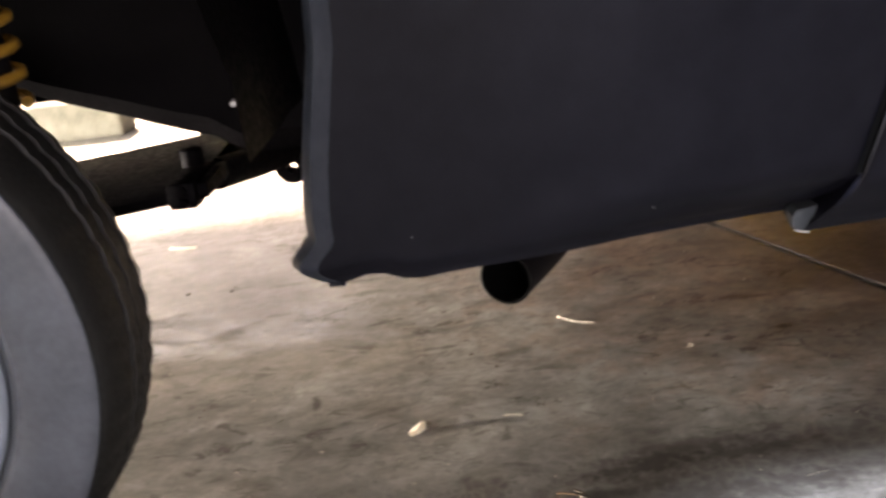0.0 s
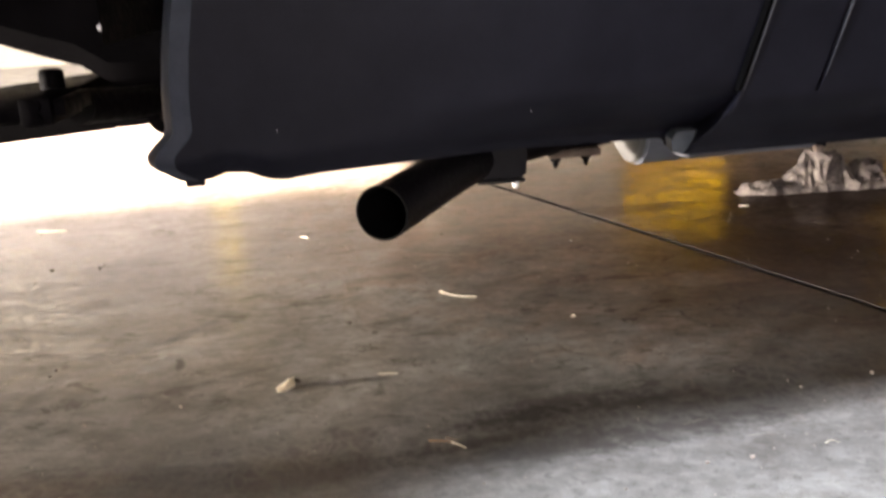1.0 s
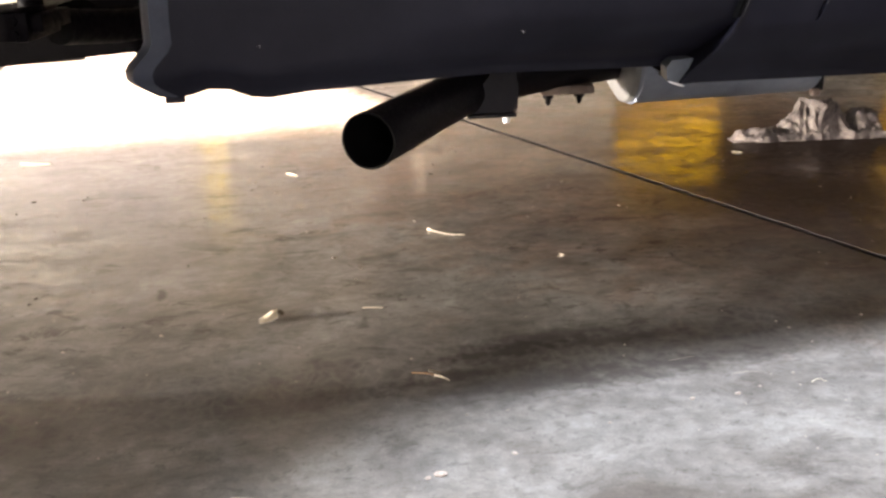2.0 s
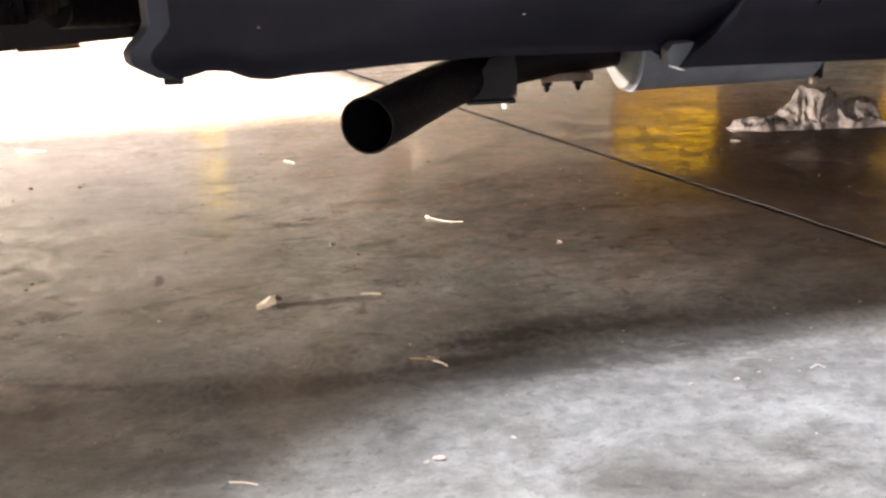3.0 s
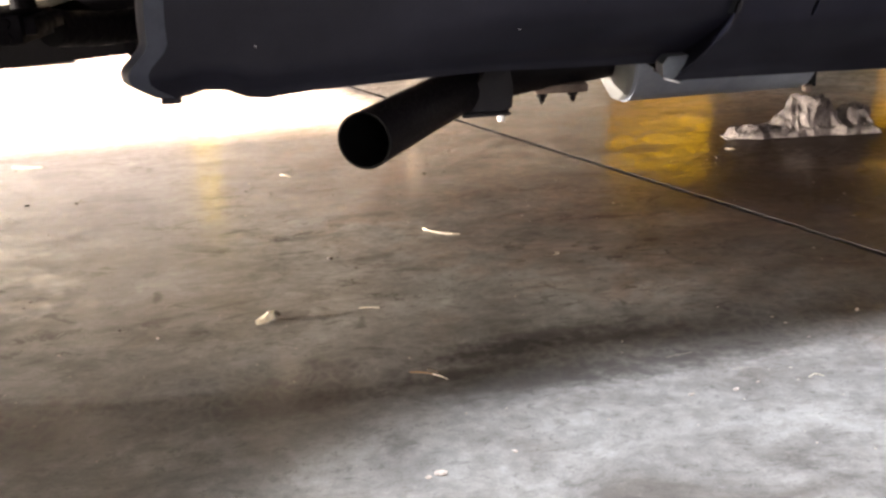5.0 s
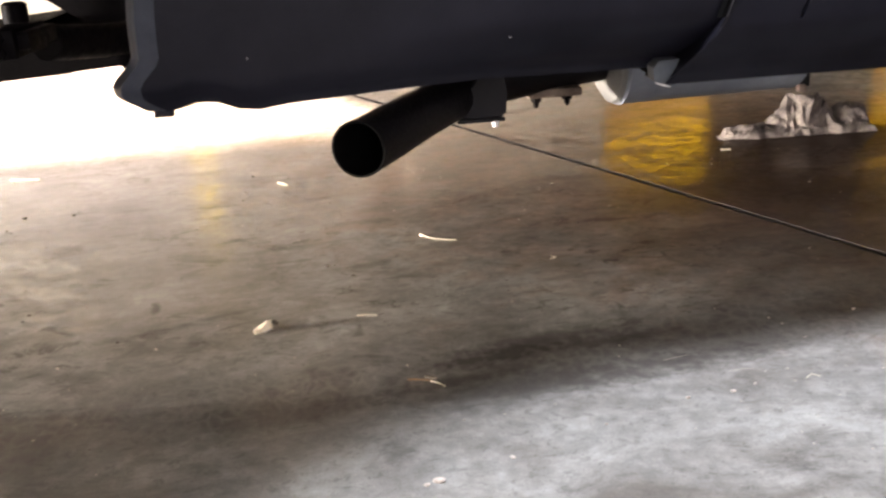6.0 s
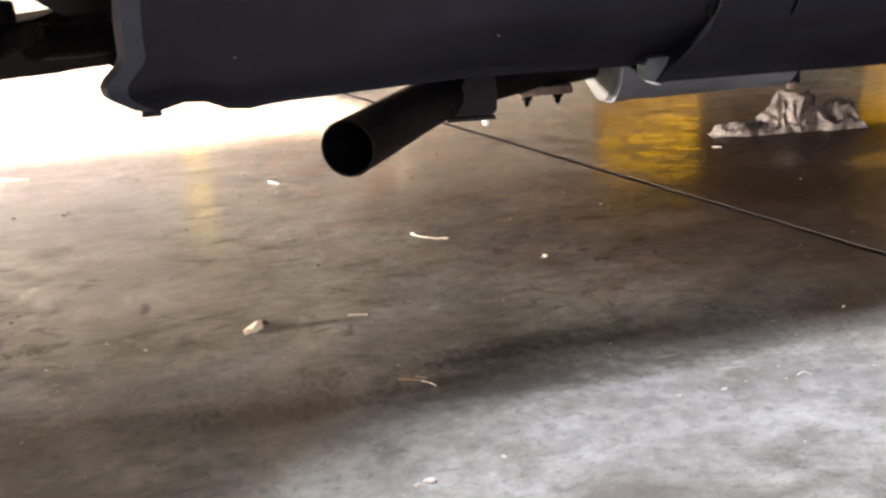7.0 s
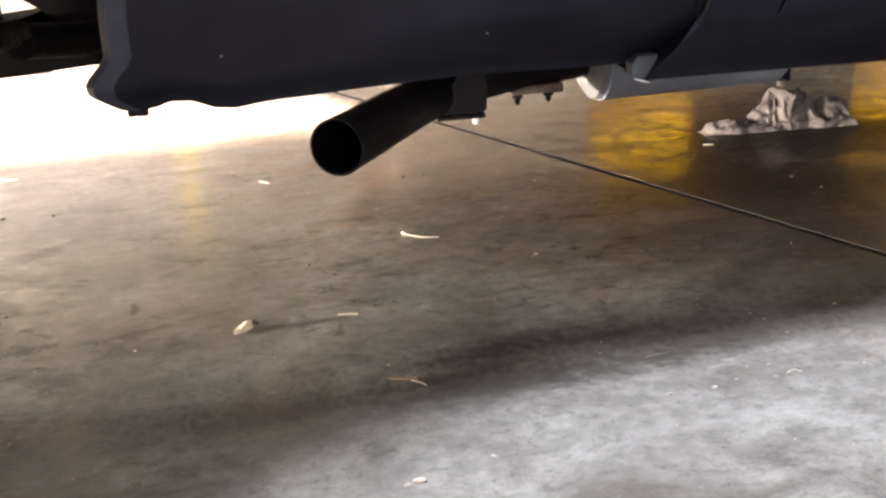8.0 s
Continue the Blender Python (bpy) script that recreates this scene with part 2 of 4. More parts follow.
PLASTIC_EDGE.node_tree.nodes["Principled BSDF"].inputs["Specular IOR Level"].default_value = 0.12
NOSE_LIT = simple("lit_nose_plastic", (0.045, 0.055, 0.065), (0.075, 0.09, 0.105), 70, (0.5, 0.7), bump=0.2)
PLASTIC_GLINT = simple("glint_grey_plastic", (0.014, 0.015, 0.0175), (0.026, 0.0275, 0.031), 40, (0.45, 0.6), bump=0.1)
BOUNCE = simple("pale_bounce_sheet", (0.56, 0.53, 0.49), (0.74, 0.71, 0.66), 9, (0.5, 0.75), metal=0.2, bump=0.4)
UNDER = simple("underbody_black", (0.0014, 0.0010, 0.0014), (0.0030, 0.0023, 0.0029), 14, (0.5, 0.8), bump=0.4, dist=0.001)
BLACK_STEEL = simple("sooty_black_steel", (0.0026, 0.0021, 0.0031), (0.0062, 0.0051, 0.0067), 30, (0.45, 0.7), metal=0.0, bump=0.3)
# black for the pipe's soot and for the painted shade in the seam
SOOT_SHADE = simple("soot", (0.001, 0.001, 0.001), (0.003, 0.003, 0.003), 60, (0.9, 1.0), bump=0.2)
SOOT_SHADE.node_tree.nodes["Principled BSDF"].inputs["Specular IOR Level"].default_value = 0.05
MUFFLER = simple("aluminised_steel", (0.19, 0.22, 0.26), (0.30, 0.335, 0.385), 22, (0.4, 0.6), metal=0.2, bump=0.15)
CAP_STEEL = simple("chalky_end_cap", (0.125, 0.125, 0.118), (0.21, 0.21, 0.198), 35, (0.5, 0.7), metal=0.2, bump=0.2)
ZINC = simple("zinc_bolt", (0.55, 0.55, 0.55), (0.75, 0.75, 0.74), 90, (0.2, 0.35), metal=1.0)
RUST = simple("rusty_steel", (0.10, 0.06, 0.04), (0.28, 0.22, 0.18), 60, (0.6, 0.85), metal=0.3, bump=0.5)
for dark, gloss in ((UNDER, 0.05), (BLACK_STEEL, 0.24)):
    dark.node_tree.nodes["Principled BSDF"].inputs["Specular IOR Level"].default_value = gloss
RUBBER = simple("tyre_rubber", (0.008, 0.008, 0.008), (0.016, 0.0155, 0.0155), 20, (0.45, 0.7), bump=0.25)
# painted pale blue for skylight that doesn't reach the sidewall
SIDEWALL = simple("skylit_sidewall_rubber", (0.056, 0.065, 0.082), (0.105, 0.119, 0.146), 14, (0.34, 0.46), bump=0.1)
SIDEWALL.node_tree.nodes["Principled BSDF"].inputs["Specular IOR Level"].default_value = 0.6
RIM = simple("painted_steel_rim", (0.17, 0.20, 0.25), (0.25, 0.29, 0.345), 10, (0.55, 0.7), metal=0.1)
PAINT = simple("body_paint", (0.05, 0.052, 0.058), (0.06, 0.062, 0.068), 5, (0.2, 0.3), bump=0.02)
ORANGE = simple("orange_spring_paint", (0.30, 0.15, 0.02), (0.42, 0.22, 0.03), 20, (0.4, 0.55))
def translucent(name, dirt, deep, light):
    """Thin yellow plastic that lets the sun glow through."""
    k = Mat(name, (0.85, 0.55, 0.02), 0.4)
    t = k.n.new("ShaderNodeBsdfTranslucent")
    streak = k.noise(9, 4, stretch=(4, 1, 0.4))
    col = k.ramp(streak, [(0.3, deep), (0.7, light)])
    # darker towards the foot, to dim the far end of its floor reflection
    sep = k.n.new("ShaderNodeSeparateXYZ")
    k.l.new(k.co, sep.inputs[0])
    foot_tone = k.math("ADD", sep.outputs[2], k.math("MULTIPLY", k.math("SUBTRACT", k.noise(7, 4), 0.5), 0.25))
    col = k.mix(k.ramp(foot_tone, [(0.36, dirt), (0.51, 0.0)]), col, (0.10, 0.055, 0.006))
    k.set(color=col)
    k.l.new(col, t.inputs[0])
    mx = k.n.new("ShaderNodeMixShader")
    mx.inputs[0].default_value = 0.45
    k.l.new(k.b.outputs[0], mx.inputs[1])
    k.l.new(t.outputs[0], mx.inputs[2])
    k.l.new(mx.outputs[0], k.n["Material Output"].inputs[0])
    return k.m


SHEET = translucent("yellow_plastic_sheet", 0.96, (0.55, 0.37, 0.006), (0.86, 0.61, 0.012))
BLADE = translucent("pale_yellow_plastic", 0.1, (0.36, 0.31, 0.06), (0.48, 0.43, 0.14))
def greasy():
    k = Mat("greasy_cotton", rough=0.92)
    weave, dirt = k.noise(600, 2), k.noise(26, 6, 0.7, distort=0.8)
    col = k.ramp(dirt, [(0.34, (0.055, 0.044, 0.041)), (0.46, (0.125, 0.103, 0.092)), (0.60, (0.235, 0.198, 0.172))])
    k.set(color=k.mix(0.4, col, k.ramp(weave, [(0.35, 0.5), (0.6, 1.0)]), "MULTIPLY"))
    k.bump(k.math("ADD", weave, k.math("MULTIPLY", k.noise(120, 4), 2.0)), 0.5, 0.0012)
    return k.m


CLOTH = greasy()
def leafy():
    k = Mat("dry_leaf", rough=0.8)
    k.bump(k.noise(700, 5, 0.7), 0.6, 0.0008)
    col = k.ramp(k.noise(160, 4), [(0.35, (0.74, 0.61, 0.40)), (0.65, (0.92, 0.84, 0.65))])
    t = k.n.new("ShaderNodeBsdfTranslucent")
    k.set(color=col)
    k.l.new(col, t.inputs[0])
    mx = k.n.new("ShaderNodeMixShader")
    mx.inputs[0].default_value = 0.1
    k.l.new(k.b.outputs[0], mx.inputs[1])
    k.l.new(t.outputs[0], mx.inputs[2])
    k.l.new(mx.outputs[0], k.n["Material Output"].inputs[0])
    return k.m


# white for painted glints on the hanger bolt and the nose
WHITE_GLINT = simple("white_glint", (0.78, 0.78, 0.76), (0.86, 0.86, 0.84), 90, (0.3, 0.5))
LEAF = leafy()
LEAF_DARK = simple("dark_leaf_stem", (0.04, 0.03, 0.02), (0.09, 0.07, 0.045), 120, (0.7, 0.9), bump=0.3)
STRAW = simple("dry_straw", (0.66, 0.56, 0.40), (0.85, 0.78, 0.62), 150, (0.6, 0.8), bump=0.2)
BROWN = simple("brown_twig", (0.16, 0.085, 0.04), (0.30, 0.18, 0.09), 150, (0.7, 0.9), bump=0.3)
CHIP = simple("pale_stone_chip", (0.34, 0.28, 0.23), (0.62, 0.54, 0.46), 300, (0.6, 0.9), bump=0.3)
GRIT = simple("pale_grit", (0.26, 0.23, 0.19), (0.52, 0.47, 0.40), 200, (0.6, 0.9), bump=0.3)
DARK_GRIT = simple("dark_grit", (0.03, 0.024, 0.018), (0.12, 0.095, 0.07), 200, (0.7, 0.9), bump=0.3)
TAN = simple("tan_render", (0.47, 0.42, 0.33), (0.57, 0.51, 0.41), 2, (0.8, 0.95), bump=0.3, fine=120)
# dark concrete, to paint in the shade on the kerb's face
KERB = simple("shaded_concrete", (0.075, 0.075, 0.055), (0.15, 0.145, 0.11), 14, (0.8, 0.95), bump=0.5)
BRICK = simple("weathered_brick", (0.14, 0.075, 0.045), (0.30, 0.20, 0.14), 40, (0.8, 0.95), bump=0.5)
WALL = simple("grey_render", (0.30, 0.29, 0.27), (0.38, 0.37, 0.345), 3, (0.8, 0.95), bump=0.3, fine=140)


# ---- mesh helpers ----
def part(name, bm, material, parent=None, label="", smooth=True):
    me = bpy.data.meshes.new(name)
    bmesh.ops.recalc_face_normals(bm, faces=bm.faces)
    bm.to_mesh(me)
    bm.free()
    me.materials.append(material)
    if smooth:
        me.shade_smooth()
        me.set_sharp_from_angle(angle=radians(38))
    ob = new(name, me)
    if parent:
        ob.parent = parent
        ob.matrix_parent_inverse = parent.matrix_basis.inverted()
    if label:
        ob["label"] = label
    return ob


def thing(name, at, label, category, group="", kind=""):
    e = new(name)
    e.empty_display_size = 0.05
    e.matrix_basis = Matrix.Translation(at)
    return tagged(e, label, category, group, kind)


def box(bm, lo, hi, bevel=0.0, m=None):
    r = bmesh.ops.create_cube(bm, size=1.0)
    vs = r["verts"]
    size, mid = [h - l for l, h in zip(lo, hi)], [(h + l) / 2 for l, h in zip(lo, hi)]
    bmesh.ops.scale(bm, vec=size, verts=vs)
    bmesh.ops.translate(bm, vec=mid, verts=vs)
    if bevel:
        es = list({e for v in vs for e in v.link_edges})
        r = bmesh.ops.bevel(bm, geom=es, offset=bevel, segments=2, affect="EDGES", profile=0.6)
        vs = list({v for f in r["faces"] for v in f.verts} | {v for v in vs if v.is_valid})
    if m:
        bmesh.ops.transform(bm, matrix=m, verts=vs)
    return bm


def boxed(lo, hi, bevel=0.0, m=None):
    return box(bmesh.new(), lo, hi, bevel, m)


def grid(nu, nv, f, closed_v=False, bm=None):
    """A sheet of quads from f(i, j)."""
    bm = bm or bmesh.new()
    v = [[bm.verts.new(f(i, j)) for j in range(nv)] for i in range(nu)]
    for i in range(nu - 1):
        for j in range(nv if closed_v else nv - 1):
            k = (j + 1) % nv
            bm.faces.new((v[i][j], v[i + 1][j], v[i + 1][k], v[i][k]))
    return bm, v


def tube(points, radii, sides=20, bm=None, caps=True, squash=1.0):
    """A round bar along a line of points."""
    pts = [Vector(p) for p in points]
    rad = radii if isinstance(radii, (list, tuple)) else [radii] * len(pts)
    rings = []
    up = Vector((0, 0, 1))
    for i, p in enumerate(pts):
        d = (pts[min(i + 1, len(pts) - 1)] - pts[max(i - 1, 0)]).normalized()
        a = d.cross(up)
        a = a.normalized() if a.length > 1e-4 else Vector((1, 0, 0))
        b = a.cross(d).normalized()
        rings.append((p, a, b, rad[i]))

    def f(i, j):
        p, a, b, r = rings[i]
        w = 2 * math.pi * j / sides
        return p + a * (r * math.cos(w)) + b * (r * squash * math.sin(w))
    bm, v = grid(len(pts), sides, f, True, bm)
    if caps:
        bm.faces.new(v[0])
        bm.faces.new(v[-1])
    return bm


def revolve(profile, centre, sides=64, axis="y", bm=None, wob=None):
    """Turn a profile of (along, radius) about an axis through centre."""
    c = Vector(centre)

    def f(i, j):
        w = 2 * math.pi * j / sides
        al, r = profile[i]
        if wob:
            r += wob(i, w)
        if axis == "y":
            return c + Vector((r * math.cos(w), al, r * math.sin(w)))
        if axis == "x":
            return c + Vector((al, r * math.cos(w), r * math.sin(w)))
        return c + Vector((r * math.cos(w), r * math.sin(w), al))
    return grid(len(profile), sides, f, True, bm)[0]


def smoother(points, n):
    """Catmull-Rom through points, n steps a span."""
    p = [Vector(q) for q in points]
    p = [p[0] * 2 - p[1]] + p + [p[-1] * 2 - p[-2]]
    out = []
    for i in range(1, len(p) - 2):
        for s in range(n):
            t = s / n
            out.append(0.5 * (2 * p[i] + (p[i + 1] - p[i - 1]) * t + (2 * p[i - 1] - 5 * p[i] + 4 * p[i + 1] - p[i + 2]) * t * t
                              + (3 * p[i] - p[i - 1] - 3 * p[i + 1] + p[i + 2]) * t ** 3))
    return out + [p[-2]]


def ease(a, b, x):
    t = max(0.0, min(1.0, (x - a) / (b - a)))
    return t * t * (3 - 2 * t)


# ---- ground ----
J0, J1 = Vector((0.31, 1.82, 0)), Vector((0.737, 0.788, 0))
JD = (J1 - J0).normalized()
JN = Vector((-JD.y, JD.x, 0))
R = 0.0054
cross = [(-400, 0), (-3, 0), (-R - 0.0012, 0), (-R, -0.0015), (-R * 0.8, -0.016), (R * 0.8, -0.016), (R, -0.0015), (R + 0.0012, 0), (3, 0), (400, 0)]
steps = [-400, -60, -8] + [-3 + 0.03 * i for i in range(201)] + [8, 60, 400]
mid = (J0 + J1) / 2


def ground_at(i, j):
    s, (o, z) = steps[i], cross[j]
    near = 1 < j < 8
    w = (noise.noise((s * 30, 0.3 if j < 5 else 7.3, 0)) * 0.0022 + noise.noise((s * 5, 2, 0)) * 0.002) if near else 0
    return mid + JD * s + JN * (o + w) + Vector((0, 0, z))


bm, _ = grid(len(steps), len(cross), ground_at)
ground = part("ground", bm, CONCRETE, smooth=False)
ground.data.materials.append(JOINT)
for poly in ground.data.polygons:
    poly.material_index = 1 if poly.center.z < -0.0005 else 0
tagged(ground, "worn sealed concrete floor with a saw-cut joint", "floor", kind="structure")


# ---- building ----
def slab_with_hole(lo, hi, hole, z0, z1):
    bm = bmesh.new()
    xs, ys = [lo[0], hole[0], hole[2], hi[0]], [lo[1], hole[1], hole[3], hi[1]]
    v = {}
    for k, z in enumerate((z0, z1)):
        for i, x in enumerate(xs):
            for j, y in enumerate(ys):
                v[i, j, k] = bm.verts.new((x, y, z))
    for k in (0, 1):
        for i in range(3):
            for j in range(3):
                if (i, j) != (1, 1):
                    bm.faces.new([v[i, j, k], v[i + 1, j, k], v[i + 1, j + 1, k], v[i, j + 1, k]])
    for ring in ([(0, 0), (3, 0), (3, 3), (0, 3)], [(1, 1), (2, 1), (2, 2), (1, 2)]):
        for a, c in zip(ring, ring[1:] + ring[:1]):
            bm.faces.new([v[a[0], a[1], 0], v[c[0], c[1], 0], v[c[0], c[1], 1], v[a[0], a[1], 1]])
    return bm


# unseen ceiling, added to end the sun patch and pass the overhead lamp
roof = part("ceiling", slab_with_hole((-6.4, -5), (7, 4.7), (-4.50, -4.20, 0.30, 0.20), 2.95, 3.1), WALL, smooth=False)
tagged(roof, "unseen grey ceiling, added to shade the floor, with an opening", "ceiling", kind="structure")
# unseen shaft, added to enclose the overhead lamp
bm = bmesh.new()
for lo, hi in (((-6.30, -4.30, 3.1), (-6.20, 0.30, 9.2)), ((0.30, -4.30, 3.1), (0.40, 0.30, 9.2)), ((-6.20, -4.30, 3.1), (0.30, -4.20, 9.2)), ((-6.20, 0.20, 3.1), (0.30, 0.30, 9.2)), ((-6.30, -4.30, 9.2), (0.40, 0.30, 9.3))):
    box(bm, lo, hi)
bmesh.ops.remove_doubles(bm, verts=bm.verts, dist=0.0005)
tagged(part("lamp_shaft", bm, BLACK_STEEL, smooth=False), "unseen dark shaft round the overhead lamp", "roof lantern", kind="structure")
# unseen wall, its low opening made for the west lamp
bm = boxed((-5.0, -4.8, 0), (-4.95, 0.45, 2.95))
box(bm, (-5.0, 0.97, 0), (-4.95, 4.7, 2.95))
box(bm, (-5.0, 0.45, 0.80), (-4.95, 0.97, 2.95))
box(bm, (-5.0, 0.45, 0), (-4.95, 0.97, 0.12))
bmesh.ops.remove_doubles(bm, verts=bm.verts, dist=0.0005)
tagged(part("wall_west", bm, WALL, smooth=False), "unseen plain grey wall, opened low for the west lamp", "wall", kind="structure")
# unseen wall, its opening made for the south fill lamp
bm = bmesh.new()
for lo, hi in (((-5, -5, 0), (-0.4, -4.8, 2.95)), ((1.6, -5, 0), (7, -4.8, 2.95)), ((-0.4, -5, 0), (1.6, -4.8, 0.9)), ((-0.4, -5, 1.9), (1.6, -4.8, 2.95))):
    box(bm, lo, hi)
bmesh.ops.remove_doubles(bm, verts=bm.verts, dist=0.0005)
tagged(part("wall_south", bm, WALL, smooth=False), "unseen plain grey wall, opened for the fill lamp", "wall", kind="structure")
for name, lo, hi in (("wall_east", (6.8, -4.8, 0), (7, 3.3, 2.95)),):
    tagged(part(name, boxed(lo, hi), WALL, smooth=False), "plain grey rendered workshop wall", "wall", kind="structure")
# unseen blocker, added to cast the diagonal shade on the near floor
bm = boxed((-1.95, -0.20, 0), (-0.800, -0.055, 6.2), 0.004)
tagged(part("pier", bm, WALL, smooth=False), "unseen grey blocker that shades the near floor", "pier", kind="structure")
# unseen far wall, added to shape the light: two low openings, open bay left
DOORS = ((1.05, 1.50), (2.12, 2.75))
bm = bmesh.new()
for x0, x1, z0 in ((0.30, DOORS[0][0], 0), (DOORS[0][0], DOORS[0][1], 0.60), (DOORS[0][1], DOORS[1][0], 0), (DOORS[1][0], DOORS[1][1], 0.60), (DOORS[1][1], 6.8, 0)):
    box(bm, (x0, 3.30, z0), (x1, 3.46, 2.95))
bmesh.ops.remove_doubles(bm, verts=bm.verts, dist=0.0005)
tagged(part("wall_north", bm, TAN, smooth=False), "unseen tan wall with two low openings, added to shape reflections", "wall", kind="structure")
# unseen wall, added to warm the floor's reflection and hide low sky
tagged(part("yard_wall", boxed((-12, 6.5, 0), (12, 6.7, 2.4)), TAN, smooth=False), "unseen tan wall across the yard that the floor reflects", "wall", kind="structure")
# unseen sheet half down over part of the bay, added to block sun
bm, _ = grid(9, 60, lambda i, j: Vector((-0.45 + 0.745 * i / 8, 3.385 + 0.010 * math.sin(j * 1.6), 0.80 + 2.15 * j / 59)))
door = part("sun_screen", bm, BLACK_STEEL)
tagged(door, "unseen dark steel sheet, half down, that blocks the sun", "roller door", kind="structure")

# unseen dark panel between the two openings, added to darken the floor's reflection
dark_panel = part("reflection_panel", boxed((1.458, 3.262, 0.01), (2.112, 3.299, 2.05), 0.004), BLACK_STEEL)
tagged(dark_panel, "unseen dark panel that the floor reflects", "door", kind="structure")
part("door_handle", tube([(1.54, 3.262, 1.0), (1.54, 3.215, 1.0), (1.66, 3.215, 1.0)], 0.009, 10), ZINC, dark_panel, "plain metal lever handle")


# ---- the van ----
NEAR, FAR = 0.47, 2.23
van = thing("van", (-1.0, 1.35, 0), "dark grey van with matte plastic bumper, parked on concrete", "van")


def tail_bow(x):
    """How far the side is set back towards the tail, to slant its shadow."""
    return 0.118 * (max(0.0, x - 0.20) / 0.45) ** 1.4


def draw_in(ob, sign=1):
    """Push a bumper part away from the camera towards the tail, keeping its outline in view."""
    for w in ob.data.vertices:
        x, y, z = w.co
        k = tail_bow(x)
        w.co = (x + (x - 0.08) * 1.333 * k, y + sign * k * (y + 0.28 if sign > 0 else 0.75) / 0.75, z + (z - 0.427) * 1.333 * k)
    ob.data.update()
    return ob


def left_edge(z):
    """The edge of the bumper at the wheel arch: upright, flared at its foot."""
    x = -0.089 + 0.031 * ease(0.350, 0.56, z)
    x -= 0.018 * (1 - ease(0.322, 0.346, z))
    x += 0.030 * (1 - ease(0.292, 0.317, z))
    return x


def foot(x):
    """Height of the bumper's lower edge."""
    z = 0.3010 + 0.0025 * ease(0.05, 0.2, x)
    z += 0.0065 * math.exp(-(((x + 0.034) / 0.017) ** 2))
    z -= 0.004 * math.exp(-(((x - 0.002) / 0.022) ** 2))
    z += 0.003 * ease(0.03, 0.12, x) - 0.007 * ease(0.14, 0.30, x)
    return z


def side_skin(sign, y0, x_end, name, label="", drop=0.0, cut=0.0):
    """Bumper skin behind the wheel arch: face, chamfered arch edge, tucked-under foot. sign: the way inwards."""
    rise = [0.0, 0.004, 0.008, 0.012, 0.016, 0.020, 0.025, 0.030, 0.036, 0.042, 0.050, 0.058, 0.07, 0.10, 0.14, 0.20, 0.28, 0.36, 0.42]
    us = [0.0, 0.004, 0.0084, 0.009, 0.0096, 0.016, 0.0234, 0.024, 0.0246, 0.034, 0.045, 0.06, 0.075, 0.09, 0.105, 0.12, 0.14, 0.17, 0.21, 0.26, 0.32, 0.38, 0.44, 0.52, 0.62, 0.75, 0.9]

    def f(i, j):
        u = us[i]
        d = 0.0
        if j < 3:                                   # tucked under
            x0 = left_edge(0.304) + cut
            x = x0 + u * (x_end - x0) / 0.9
            z = foot(x) + (0.012, 0.006, 0.001)[j]
            d = (0.075, 0.03, 0.012)[j] + 0.050 * ease(0.10, 0.30, x)
        else:
            k = rise[j - 3]
            x0 = left_edge(0.3035 + k) + cut
            x = x0 + u * (x_end - x0) / 0.9
            z = foot(x) * (1 - min(k / 0.12, 1)) + 0.3035 * min(k / 0.12, 1) + k
            d = 0.011 * (1 - ease(0.0, 0.022, k)) - 0.006 * math.sin(min(k / 0.42, 1) * math.pi) + 0.050 * ease(0.10, 0.30, x) * (1 - ease(0.0, 0.048, k))
        d += 0.015 * max(0.0, 1 - u / 0.009) + 0.011 * max(0.0, 1 - u / 0.024)
        return Vector((x, y0 + sign * d, z - drop * (1 - ease(0.35, 0.6, z))))
    bm, v = grid(len(us), len(rise) + 3, f)
    # return flange into the arch
    ring = [w for w in v[0]]
    inner = [bm.verts.new(w.co + Vector((0.003, sign * 0.05, 0))) for w in ring]
    for a in range(len(ring) - 1):
        bm.faces.new((ring[a], ring[a + 1], inner[a + 1], inner[a]))
    ob = part(name, bm, PLASTIC, van, label)
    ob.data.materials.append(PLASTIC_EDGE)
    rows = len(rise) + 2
    for poly in ob.data.polygons:                   # the arch edge is painted paler, as if lit
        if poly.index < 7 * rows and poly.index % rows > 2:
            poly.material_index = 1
    return draw_in(ob, sign)


side_skin(1, NEAR, 0.88, "bumper_skin", "matte dark grey plastic bumper side with chamfered arch edge")
side_skin(-1, FAR, 0.88, "bumper_skin", "matte dark grey plastic bumper side", 0.055, 0.20)
# drain lug and fixings under the foot
part("foot_lug", boxed((-0.077, 0.487, 0.2955), (-0.062, 0.497, 0.316), 0.001), PLASTIC, van, "small square plastic lug")
for x, z in ((0.205, 0.341), (0.002, 0.339)):
    part("trim_screw", revolve([(-0.0002, 0.0001), (-0.0002, 0.0004), (0.0005, 0.0006), (0.004, 0.0006)], (x, 0.4665, z), 10, "y"), ZINC, van, "tiny bright screw head")


def seam(z):
    """The seam between the side of the bumper and its corner piece."""
    if z < 0.345:
        return 0.338 + 0.80 * (z - 0.296)
    k = z - 0.345
    return 0.3772 + 0.36 * k - 0.22 * k * k


